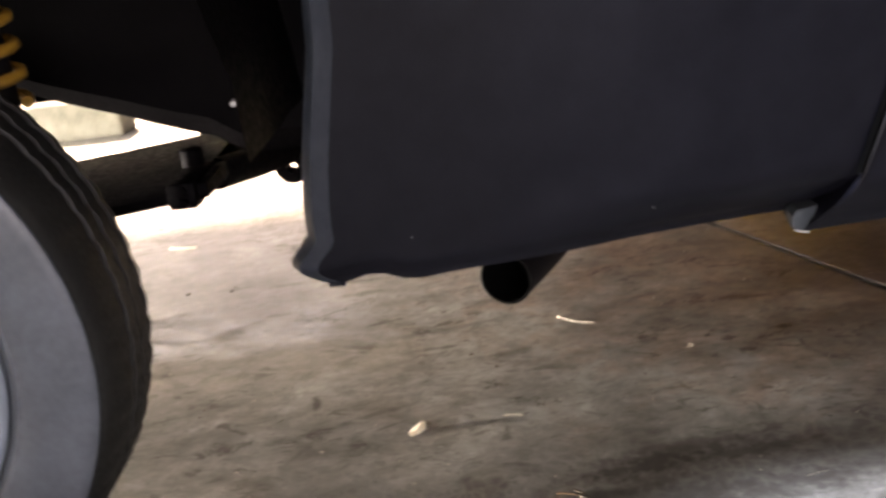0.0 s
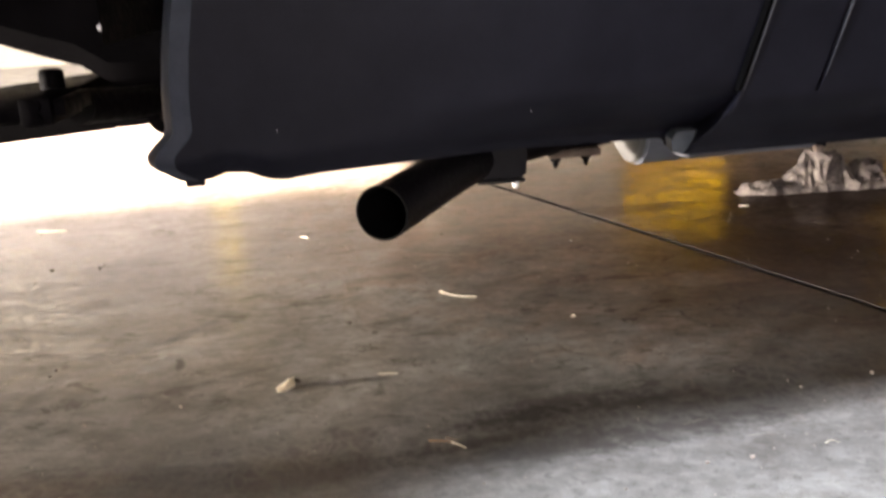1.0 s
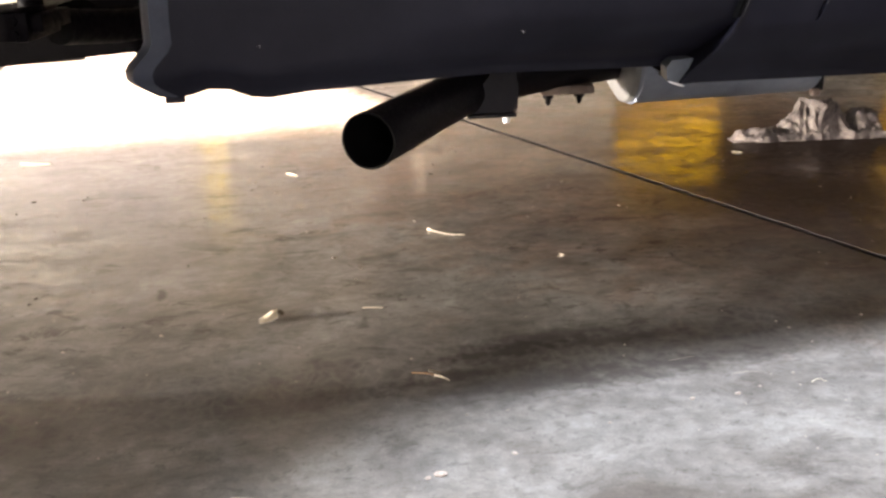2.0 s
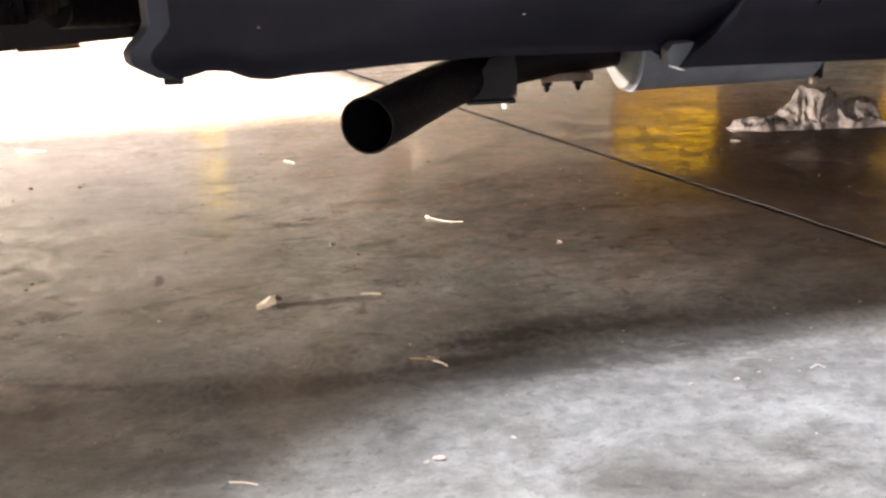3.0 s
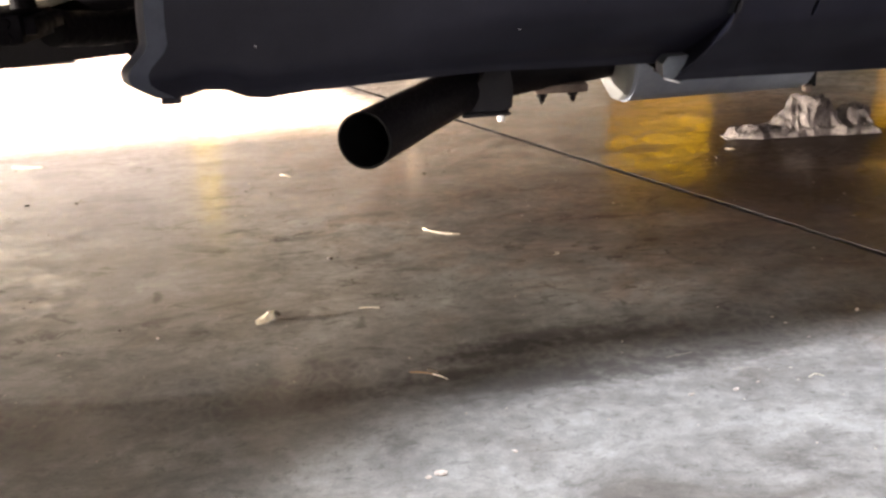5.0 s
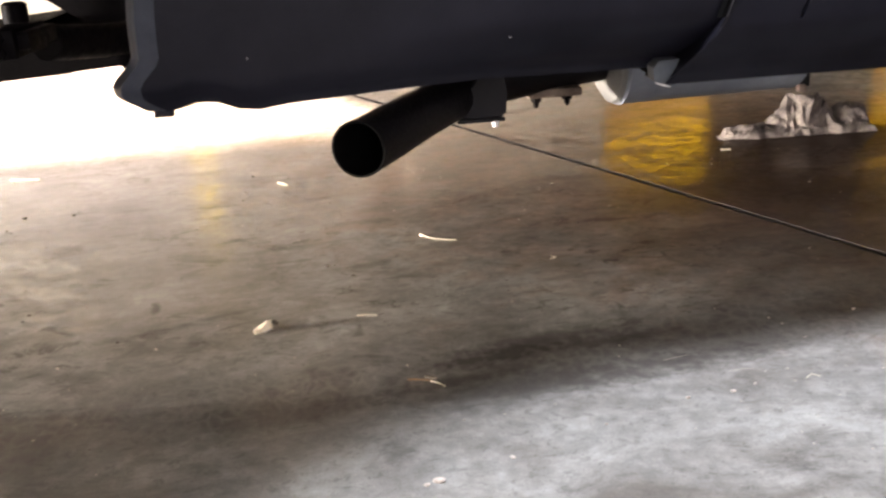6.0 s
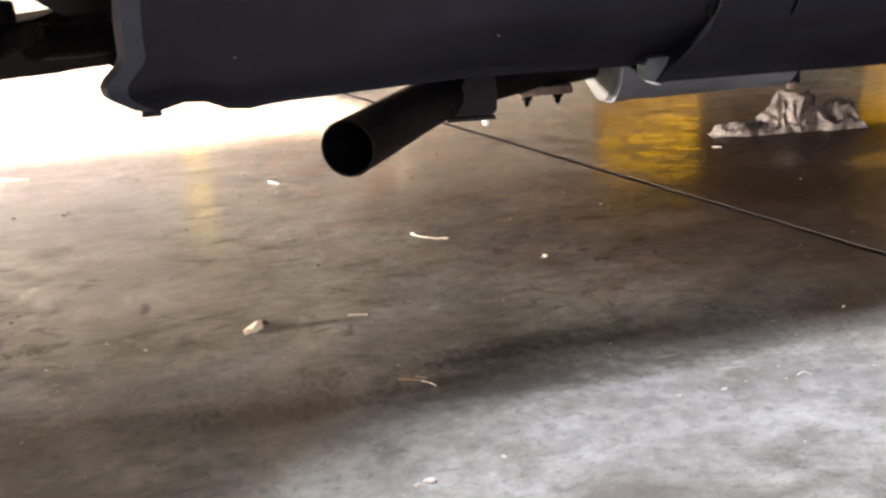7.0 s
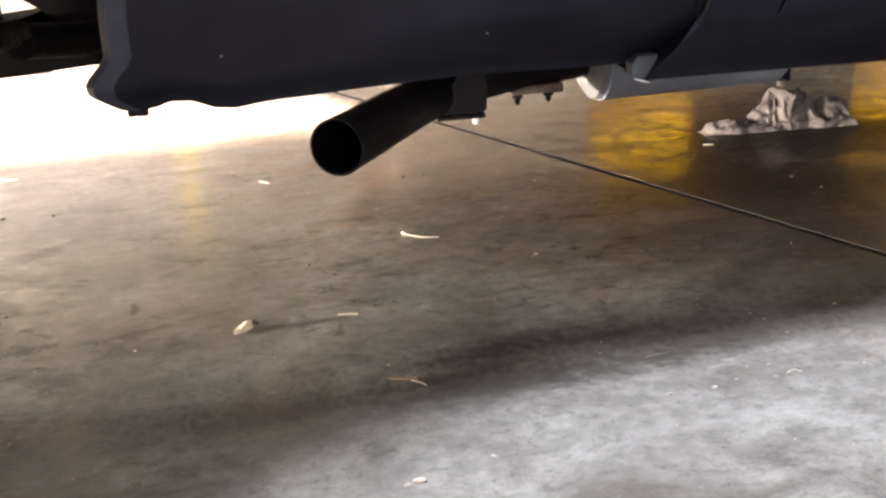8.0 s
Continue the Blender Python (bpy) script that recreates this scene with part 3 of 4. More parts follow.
def corner_piece(sign, y0, name, label):
    """Bumper corner that stands proud of the side, with a lip at its foot and an upright groove."""
    zs = [0.300, 0.303, 0.309, 0.317, 0.325, 0.335, 0.342, 0.347, 0.355, 0.37, 0.39, 0.41, 0.44, 0.48, 0.53, 0.60, 0.66, 0.72]
    us = [0.0, 0.0008, 0.002, 0.004, 0.012, 0.025, 0.045, 0.055, 0.0625, 0.0632, 0.0652, 0.0662, 0.095, 0.11, 0.13, 0.15, 0.18, 0.21, 0.25, 0.30, 0.35, 0.40, 0.45, 0.50, 0.54]

    def f(i, j):
        z = zs[j]
        x = seam(z) + us[i]
        proud = 0.006 - 0.036 * (1 - ease(0.298, 0.338, z))
        proud -= 0.0012 * (1 - ease(0, 0.002, us[i]))
        under = 0.05 * ease(0.42, 0.62, x) * (1 - ease(0.298, 0.338, z))
        proud -= under
        z -= 0.011 * (1 - ease(0.30, 0.36, z)) + 0.18 * under
        if i in (9, 10):
            proud -= 0.014 * ease(0.340, 0.352, z)
        return Vector((x, y0 - sign * proud, z))
    bm, v = grid(len(us), len(zs), f)
    wall = [bm.verts.new(w.co + Vector((0.0, sign * 0.055, 0))) for w in v[0]]
    for a in range(len(wall) - 1):
        bm.faces.new((v[0][a], v[0][a + 1], wall[a + 1], wall[a]))
    low = [bm.verts.new(row[0].co + Vector((0, sign * 0.08, 0.004))) for row in v]
    for a in range(len(low) - 1):
        bm.faces.new((v[a][0], v[a + 1][0], low[a + 1], low[a]))
    return draw_in(part(name, bm, PLASTIC, van, label), sign)


corner_piece(1, NEAR, "bumper_corner", "dark grey plastic bumper corner with lip and groove")
corner_piece(-1, FAR, "bumper_corner", "dark grey plastic bumper corner")
# dark strip along the seam, painted in for the shade of its gap
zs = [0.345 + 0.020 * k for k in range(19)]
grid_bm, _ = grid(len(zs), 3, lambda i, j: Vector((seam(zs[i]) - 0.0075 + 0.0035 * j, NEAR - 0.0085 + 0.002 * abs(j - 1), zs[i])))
draw_in(part("seam_shade", grid_bm, SOOT_SHADE, van, "dark strip painted as shade in the seam"))
# pale beads beside the seam and the groove, painted as edge highlights
for shift, low, high in ((0.0012, 0.345, 0.47), (0.0672, 0.352, 0.50)):
    zz = [low + (high - low) * k / 16 for k in range(17)]
    bm = tube([(seam(z) + shift, NEAR - 0.0068, z) for z in zz], [0.0003 + 0.0010 * math.sin(k / 16 * math.pi) for k in range(17)], 8)
    draw_in(part("edge_glint", bm, PLASTIC_GLINT, van, "painted highlight along the edge"))
# nose at the start of the lip, painted pale for the light on it
NOSE = ((0.331, 0.3025, 0.500), (0.3355, 0.3085, 0.500), (0.370, 0.3090, 0.509), (0.362, 0.2880, 0.511), (0.3465, 0.2865, 0.503), (0.332, 0.2915, 0.500))
bm = bmesh.new()
front = [bm.verts.new((x, y, z)) for x, z, y in NOSE]
back = [bm.verts.new((x + 0.004, y + 0.03, z)) for x, z, y in NOSE]
centre = bm.verts.new((0.344, 0.4985, 0.299))
for a in range(6):
    c = (a + 1) % 6
    bm.faces.new((front[a], front[c], centre))
    bm.faces.new((front[a], front[c], back[c], back[a]))
bm.faces.new(back)
draw_in(part("lip_nose", bm, NOSE_LIT, van, "end of the bumper lip, painted pale as lit"))
# highlight under the nose, put in as a white bead
draw_in(part("nose_edge", tube([(0.3322, 0.4985, 0.2912), (0.340, 0.4990, 0.2886), (0.3465, 0.5015, 0.2864)], [0.0005, 0.0009, 0.0005], 8), WHITE_GLINT, van, "lower edge with a painted white highlight"))
# rear face of the bumper, between the corners
bm = bmesh.new()
grid(9, 6, lambda i, j: Vector((1.225 + 0.05 * math.sin(i / 8 * math.pi) - 0.02 * (j in (0, 5)), 0.80 + 1.10 * i / 8, 0.25 + 0.10 * j)), bm=bm)
part("rear_bumper", bm, PLASTIC, van)


def body_shell():
    """Upper body: sides with wheel arches cut in, rounded shoulders and roof."""
    bm = bmesh.new()
    xs = [-4.2, -4.05, -3.80, -3.72, -3.5, -3.35, -3.2, -2.98, -2.8, -2.3, -1.8, -1.4, -0.98, -0.90, -0.80, -0.68, -0.55, -0.42, -0.30, -0.20, -0.12, -0.075, 0.2, 0.4, 0.6, 0.8, 1.0, 1.16, 1.24]

    def arch(x):
        z = 0.52
        for c in (-0.555, -3.35):
            d = abs(x - c)
            if d < 0.47:
                z = max(z, 0.52 + 0.16 * (1 - (d / 0.47) ** 5) ** 0.2)
        if x > -0.08:
            z = 0.70
        return z

    def f(i, j):
        x = xs[i]
        nose = ease(-3.5, -4.25, x)
        tail = ease(1.1, 1.25, x)
        top = 1.86 - 0.9 * nose - 0.03 * tail
        z0 = arch(x)
        half = (FAR - NEAR) / 2 - 0.10 * nose - 0.315 * (max(0.0, x - 0.2) / 1.04) ** 1.15
        c = (FAR + NEAR) / 2
        prof = [(1.0, z0), (1.0, max(z0 + 0.02, 0.74)), (1.005, 0.86), (0.99, 1.02), (0.96, 0.6 * top + 0.44), (0.90, top - 0.10), (0.80, top - 0.02), (0.4, top)]
        prof = prof + [(-a, b) for a, b in reversed(prof)]
        a, b = prof[j]
        return Vector((x, c - a * half, b))
    _, v = grid(len(xs), 16, f, bm=bm)
    bm.faces.new(v[0])
    bm.faces.new(v[-1])
    return bm


part("body_shell", body_shell(), PAINT, van, "dark grey painted van body")
# floor pan with an added pale sheet that bounces light, stepped frame, arch liners
part("bounce_sheet", boxed((-3.7, 0.86, 0.46), (0.25, 2.08, 0.50), 0.01), BOUNCE, van, "unseen pale underbody sheet that bounces light onto the floor")
# black here, so that less light bounces onto the floor under the tail
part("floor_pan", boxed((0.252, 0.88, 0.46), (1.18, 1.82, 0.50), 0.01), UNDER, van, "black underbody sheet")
for y in (0.90, 1.80):
    part("frame_rail", boxed((-3.5, y - 0.04, 0.436), (1.15, y + 0.04, 0.458), 0.006), UNDER, van, "black steel frame rail")
for x in (-1.6, 0.10, 1.05):
    part("cross_member", boxed((x - 0.04, 0.945, 0.405), (x + 0.04, 1.755, 0.455), 0.008), UNDER, van, "black steel cross member")
for sign, y0 in ((1, NEAR), (-1, FAR)):
    for cx in (-0.555, -3.35):
        bm = bmesh.new()

        def liner(i, j):
            w = math.pi * (0.035 + 0.93 * i / 22)
            r = 1 + 0.012 * noise.noise((i * 0.7, j * 1.3, cx))
            c = math.cos(w)
            return Vector((cx + 0.428 * r * math.copysign(abs(c) ** 0.45, c), y0 + sign * (0.03 + 0.046 * j), 0.30 + 0.42 * r * math.sin(w) ** 0.6))
        grid(23, 8, liner, bm=bm)
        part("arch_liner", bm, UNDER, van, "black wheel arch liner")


# wheel: tyre with blocks of tread, steel rim, hub
def wheel(cx, y_face, sign, cz=0.292, rad=0.293, name="wheel"):
    hub = new(name)
    hub.empty_display_size = 0.05
    hub.matrix_basis = Matrix.Translation((cx, y_face, cz))
    hub.parent = van
    hub.matrix_parent_inverse = van.matrix_basis.inverted()
    s = sign
    prof = [(0.150, 0.199), (0.158, 0.215), (0.162, 0.240), (0.160, 0.262), (0.150, 0.280), (0.138, 0.289), (0.122, 0.2925), (0.1205, 0.286), (0.1145, 0.286), (0.113, 0.293),
            (0.096, 0.2935), (0.0945, 0.287), (0.0885, 0.287), (0.087, 0.2935), (0.070, 0.2935), (0.0685, 0.287), (0.0625, 0.287), (0.061, 0.293),
            (0.042, 0.2915), (0.030, 0.2895), (0.018, 0.2860), (0.0105, 0.2822), (0.0080, 0.2800), (0.0062, 0.2796), (0.0050, 0.2780), (0.0035, 0.2700), (0.0010, 0.2540), (0.0, 0.2370), (0.0020, 0.2200), (0.0040, 0.2140), (0.0032, 0.2120), (0.0080, 0.2040), (0.016, 0.199)]
    prof = [(s * a, r) for a, r in prof]

    def blocks(i, w):
        a = abs(prof[i][0])
        if 0.022 < a < 0.145 and prof[i][1] > 0.281:
            return -0.0018 if math.sin(w * 62 + a * 40) > 0.55 else 0.0
        return 0.0
    bm = revolve(prof, (cx, y_face, cz), 248, "y", wob=blocks)
    for w in bm.verts:                              # set low to fit the camera's view, so the tread is clipped at the floor
        w.co.z = max(w.co.z, 0.0005)
    tyre = part("tyre", bm, RUBBER, hub, "black rubber tyre with worn tread")
    tyre.data.materials.append(SIDEWALL)
    for poly in tyre.data.polygons:
        if abs(poly.center.y - y_face) < 0.0085:
            poly.material_index = 1
    rp = [(0.150, 0.210), (0.146, 0.202), (0.10, 0.196), (0.040, 0.196), (0.020, 0.204), (0.012, 0.2135), (0.005, 0.2135), (0.003, 0.209), (0.006, 0.200), (0.016, 0.192), (0.022, 0.17), (0.022, 0.14), (0.016, 0.11), (0.012, 0.08), (0.014, 0.05), (0.012, 0.03), (0.010, 0.001)]
    part("rim", revolve([(s * a, r * 0.946) for a, r in rp], (cx, y_face, cz), 72, "y"), RIM, hub, "silver steel wheel rim")
    for k in range(5):
        w = 2 * math.pi * k / 5
        part("wheel_nut", revolve([(s * -0.002, 0.0005), (s * -0.002, 0.008), (s * 0.014, 0.0095)], (cx + 0.056 * math.cos(w), y_face, cz + 0.056 * math.sin(w)), 6, "y"), ZINC, hub)
    return hub


wheel(-0.558, 0.434, 1, 0.280)
wheel(-3.35, 0.46, 1)
wheel(-3.35, 2.20, -1)

# rear suspension: a beam from the hub, clamped to an arm that runs inwards, and a straight bar behind
bm = bmesh.new()
EDGE = ((0.706, 0.000), (0.700, 0.004), (0.700, 0.013), (0.707, 0.018), (0.985, 0.024), (0.995, 0.020), (0.995, 0.006), (0.985, 0.000))
grid(9, 8, lambda i, j: Vector((-0.85 + 0.076 * i, EDGE[j][0], 0.277 + 0.0069 * i + EDGE[j][1])), True, bm)
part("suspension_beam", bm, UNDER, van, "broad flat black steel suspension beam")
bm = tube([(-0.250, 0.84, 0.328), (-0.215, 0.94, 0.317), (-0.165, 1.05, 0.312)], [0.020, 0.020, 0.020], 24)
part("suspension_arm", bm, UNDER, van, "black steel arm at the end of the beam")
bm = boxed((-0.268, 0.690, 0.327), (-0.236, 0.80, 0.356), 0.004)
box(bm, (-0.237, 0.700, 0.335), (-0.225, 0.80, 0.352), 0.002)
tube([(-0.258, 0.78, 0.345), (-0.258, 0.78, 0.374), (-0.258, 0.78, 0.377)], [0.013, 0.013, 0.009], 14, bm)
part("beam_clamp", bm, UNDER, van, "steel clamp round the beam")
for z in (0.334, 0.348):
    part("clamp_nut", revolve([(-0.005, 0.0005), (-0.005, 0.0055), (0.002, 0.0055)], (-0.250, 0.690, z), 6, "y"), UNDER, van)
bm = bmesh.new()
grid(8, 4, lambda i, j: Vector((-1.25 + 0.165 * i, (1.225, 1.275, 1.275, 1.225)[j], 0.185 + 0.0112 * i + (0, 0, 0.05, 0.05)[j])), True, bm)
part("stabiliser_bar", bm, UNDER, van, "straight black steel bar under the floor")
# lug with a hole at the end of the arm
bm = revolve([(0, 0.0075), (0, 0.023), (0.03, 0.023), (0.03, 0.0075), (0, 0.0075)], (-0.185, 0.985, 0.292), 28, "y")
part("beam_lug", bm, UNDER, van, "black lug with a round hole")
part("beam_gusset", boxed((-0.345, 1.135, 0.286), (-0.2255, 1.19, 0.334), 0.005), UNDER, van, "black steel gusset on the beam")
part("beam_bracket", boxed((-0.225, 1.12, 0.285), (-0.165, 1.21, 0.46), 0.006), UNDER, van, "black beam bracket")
part("wing_bolt", revolve([(-0.004, 0.0005), (-0.004, 0.0035), (0.012, 0.0042)], (-0.2065, 0.812, 0.415), 12, "y"), ZINC, van, "bright bolt head")
part("gusset_tag", boxed((-0.314, 1.129, 0.299), (-0.298, 1.1345, 0.319), 0.003), RUST, van, "small pale tag on the gusset")
part("stub_axle", tube([(-0.557, 0.57, 0.292), (-0.557, 0.80, 0.292)], 0.035, 24), BLACK_STEEL, van, "black stub axle")
# inner wing of the arch, its lower edge rising towards the front
bm = bmesh.new()
def wing(i, j):
    x = -1.05 + 0.98 * i / 28
    low = 0.372 - 0.026 * ease(-0.245, -0.205, x) + 0.365 * max(0.0, -(x + 0.25)) + 0.002 * noise.noise((x * 25, 0, 0))
    return Vector((x, 0.825 + 0.012 * math.sin(j * 0.9) + (0.03 if j == 0 else 0), low + (0.95 - low) * (j / 9) ** 1.4))
grid(29, 10, wing, bm=bm)
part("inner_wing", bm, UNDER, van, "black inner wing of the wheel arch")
# shock absorber in the arch with faded orange spring
bm = bmesh.new()
coil = [(-0.405 + 0.030 * math.cos(k * 0.5), 0.66 + 0.032 * math.sin(k * 0.5), 0.465 + 0.0022 * k) for k in range(90)]
tube(coil, 0.006, 8, bm)
part("coil_spring", bm, ORANGE, van, "faded orange coil spring")
part("shock_absorber", tube([(-0.405, 0.66, 0.33), (-0.405, 0.66, 0.50), (-0.405, 0.66, 0.66)], [0.018, 0.022, 0.014], 16), BLACK_STEEL, van)

# exhaust: tail pipe, hanger, flange, muffler
P = smoother([(0.0815, 0.655, 0.2205), (0.1245, 0.745, 0.2205), (0.170, 0.845, 0.2195), (0.218, 0.935, 0.2190), (0.285, 1.015, 0.2200), (0.370, 1.065, 0.2230), (0.480, 1.105, 0.2280)], 6)
bm = bmesh.new()
tube(P, 0.0290, 40, bm, caps=False)
a = (P[1] - P[0]).normalized()
e1 = a.cross(Vector((0, 0, 1))).normalized()
e2 = e1.cross(a)
part("tail_pipe", bm, BLACK_STEEL, van, "sooty black steel tail pipe, round open end")
bm, _ = grid(14, 32, lambda i, j: P[i] + (e1 * math.cos(j * math.pi / 16) + e2 * math.sin(j * math.pi / 16)) * 0.0267, True)
grid(2, 40, lambda i, j: P[0] + (e1 * math.cos(j * math.pi / 20) + e2 * math.sin(j * math.pi / 20)) * (0.0290, 0.0267)[i], True, bm)
bm.verts.ensure_lookup_table()
bm.faces.new([bm.verts[13 * 32 + j] for j in range(32)])
part("pipe_soot", bm, SOOT_SHADE, van, "black soot inside the pipe")
bm = bmesh.new()
# gusset plate between pipe and foot
G = ((0.204, 0.2000), (0.213, 0.1945), (0.262, 0.1935), (0.2725, 0.1985), (0.2745, 0.2250), (0.270, 0.2480), (0.240, 0.2440))
front = [bm.verts.new((x, 0.902, z)) for x, z in G]
back = [bm.verts.new((x + 0.001, 0.926, z + 0.002)) for x, z in G]
bm.faces.new(front)
bm.faces.new(back)
for a in range(len(G)):
    c = (a + 1) % len(G)
    bm.faces.new((front[a], front[c], back[c], back[a]))
box(bm, (0.209, 0.894, 0.1890), (0.270, 0.930, 0.1935), 0.0015)
tube([(0.262, 0.915, 0.24), (0.275, 0.93, 0.33), (0.28, 0.95, 0.42)], 0.006, 10, bm)
part("pipe_hanger", bm, BLACK_STEEL, van, "black steel exhaust hanger bracket")
# white stands in for the glint on the bolt
part("hanger_bolt", revolve([(-0.007, 0.0005), (-0.007, 0.0040), (0.0, 0.0050), (0.003, 0.0050)], (0.2575, 0.899, 0.189), 8, "z"), WHITE_GLINT, van, "bolt end with its glint painted white")
for x, y in ((0.341, 1.052), (0.387, 1.058)):
    bm = bmesh.new()
    tube([(x, y, 0.171), (x, y, 0.175), (x, y, 0.240)], [0.001, 0.0042, 0.0042], 8, bm)
    revolve([(0, 0.0005), (0, 0.0075), (0.008, 0.0075), (0.008, 0.0005)], (x, y, 0.181), 6, "z", bm)
    part("flange_bolt", bm, UNDER, van, "sooty bolt of the exhaust clamp")
part("clamp", boxed((0.328, 1.035, 0.188), (0.404, 1.07, 0.200), 0.003), RUST, van, "rusty clamp plate")
M0, M1 = Vector((0.462, 1.110, 0.236)), Vector((0.79, 1.125, 0.240))
MW = (M1 - M0).normalized()
def along(*ds):
    return [M0 + MW * d for d in ds]
bm = tube(along(0.006, 0.010, 0.014, 0.275, 0.280, 0.285), [0.074, 0.079, 0.078, 0.078, 0.079, 0.074], 48)
part("muffler", bm, MUFFLER, van, "silver aluminised steel muffler")
bm = tube(along(-0.016, -0.012, -0.002, 0.005), [0.040, 0.058, 0.074, 0.0765], 48)
part("muffler_cap", bm, CAP_STEEL, van, "chalky pale muffler end cap")
bm = boxed((0.748, 1.085, 0.166), (0.762, 1.105, 0.24), 0.002, None)
part("muffler_strap", bm, BLACK_STEEL, van, "black muffler strap")
part("strap_tab", boxed((0.742, 1.078, 0.160), (0.754, 1.090, 0.170), 0.002), RUST, van, "rusty strap end")


# ---- rag ----
def rag():
    """Cotton cloth thrown down: a broad heap, a lobe at one end and a drawn-out tail, folded over along its near edge."""
    n, m = 240, 96

    def ridge(q, power):
        return (1 - abs(noise.noise(q)) * 1.6) ** power if abs(noise.noise(q)) < 0.62 else 0.0

    def f(i, j):
        u, w = i / (n - 1), j / (m - 1)
        lip = 0.005 * noise.noise((u * 7, 3.1, 0)) + 0.003 * noise.noise((u * 21, 9.1, 0))
        deep = 0.040 + 0.056 * ease(0.05, 0.45, u) - 0.012 * ease(0.9, 1.0, u)
        b = 0.004 + lip + 0.012 * (1 - ease(0.0, 0.2, u)) + (deep + 0.6 * lip) * w
        # flat tail, ledge, heap with a level top, lobe
        tail = 0.017 * ease(0.0, 0.07, u) + 0.006 * math.exp(-((u - 0.16) / 0.05) ** 2)
        ledge = 0.017 * ease(0.35, 0.40, u) * (1 - ease(0.70, 0.79, u))
        heap = 0.037 * ease(0.42, 0.53, u + 0.04 * w) * (1 - ease(0.66, 0.78, u - 0.03 * w))
        lobe = 0.032 * ease(0.775, 0.83, u) * (1 - ease(0.94, 1.02, u))
        top = ease(0.06, 0.52, w) * (1 - 0.55 * ease(0.72, 1.0, w))
        z = tail * (0.55 + 0.45 * top) + top * (ledge + heap + lobe)
        z += 0.005 * math.exp(-((w - 0.09) / 0.07) ** 2) * ease(0.30, 0.42, u)
        q = Vector((u * 5.0, w * 2.6, 0.4))
        q += noise.noise_vector(q * 1.1 + Vector((2, 5, 1))) * 0.5
        fold = ridge(Vector((q.x * 1.3 + q.y * 0.6, q.y * 0.9 - q.x * 0.5, 0)), 1.6)
        small = ridge(Vector((q.x * 3.2 - q.y * 1.6 + 7, q.y * 2.8 + q.x * 0.9, 2)), 1.8)
        tiny = ridge(Vector((q.x * 7.5 + q.y * 3.0, q.y * 5.5 - q.x * 2.2, 5)), 1.6)
        thick = 0.35 + 11 * z
        z = z * 0.86 + thick * (0.0090 * (fold - 0.45) + 0.0085 * (small - 0.4) + 0.0042 * (tiny - 0.4))
        side = max(0.0, min(1.0, 12 * min(w, 1 - w, 1.6 * u, 2.4 * (1 - u))))
        z = max(0.0025, z) * side ** 0.45
        sway = noise.noise_vector(Vector((u * 7, w * 4, 3))) * (0.30 * z) + noise.noise_vector(Vector((u * 19, w * 9, 8))) * (0.12 * z)
        return Vector((0.789 + 0.297 * u + sway.x, 1.457 - 0.018 * u + b + sway.y, max(0.0012, z)))
    bm, _ = grid(n, m, f)
    bmesh.ops.smooth_vert(bm, verts=bm.verts, factor=0.3, use_axis_x=True, use_axis_y=True, use_axis_z=True)
    ob = part("rag", bm, CLOTH)
    so = ob.modifiers.new("thick", "SOLIDIFY")
    so.thickness = 0.0012
    return tagged(ob, "crumpled greasy off-white cotton rag on concrete", "rag")


rag()

# ---- litter on the floor ----
def stick(points, radius, mat, name, label, group="", knob=0.0):
    pts = smoother(points, 5)
    rr = [radius * (1 - 0.35 * i / (len(pts) - 1)) for i in range(len(pts))]
    if knob:
        rr[0] = rr[1] = knob
    bm = tube(pts, rr, 8)
    return tagged(part(name, bm, mat), label, "twig", group)


stick([(0.163, 1.041, 0.003), (0.175, 1.027, 0.002), (0.193, 1.013, 0.002), (0.212, 1.004, 0.0030)], 0.00062, STRAW, "straw", "pale curved dry straw with a knobbed end", knob=0.0016)
stick([(0.064, 0.760, 0.0010), (0.075, 0.759, 0.0015), (0.087, 0.756, 0.0010)], 0.0008, STRAW, "straw", "short pale dry straw lying flat")
stick([(-0.590, 1.622, 0.003), (-0.565, 1.612, 0.003), (-0.530, 1.606, 0.003)], 0.0022, STRAW, "straw", "thick pale dry straw on concrete")
stick([(0.110, 0.580, 0.0015), (0.122, 0.576, 0.002), (0.133, 0.572, 0.0015)], 0.0010, BROWN, "twig", "short brown twig on the dark track")
stick([(0.132, 0.570, 0.002), (0.139, 0.562, 0.003), (0.145, 0.556, 0.002)], 0.0007, STRAW, "twig", "short pale twig beside a brown one")
stick([(0.128, 0.582, 0.002), (0.138, 0.572, 0.003)], 0.0018, LEAF_DARK, "twig", "dark curled twig on the track")
stick([(-0.045, 0.381, 0.0015), (-0.033, 0.378, 0.002), (-0.022, 0.374, 0.0015)], 0.0009, STRAW, "straw", "pale straw bit near the shade edge")
stick([(0.326, 0.902, 0.0015), (0.331, 0.896, 0.0015), (0.322, 0.893, 0.001)], 0.0005, STRAW, "straw", "tiny hooked pale straw bit")
stick([(0.755, 1.40, 0.0015), (0.772, 1.394, 0.0015)], 0.0008, STRAW, "straw", "straw beside the rag")
stick([(0.420, 0.530, 0.0006), (0.439, 0.530, 0.0006), (0.455, 0.522, 0.0006)], 0.00022, GRIT, "straw", "thin long dusty straw pressed flat")
stick([(0.366, 0.565, 0.001), (0.380, 0.569, 0.001), (0.395, 0.572, 0.001)], 0.00025, GRIT, "straw", "thin dusty straw pressed flat")
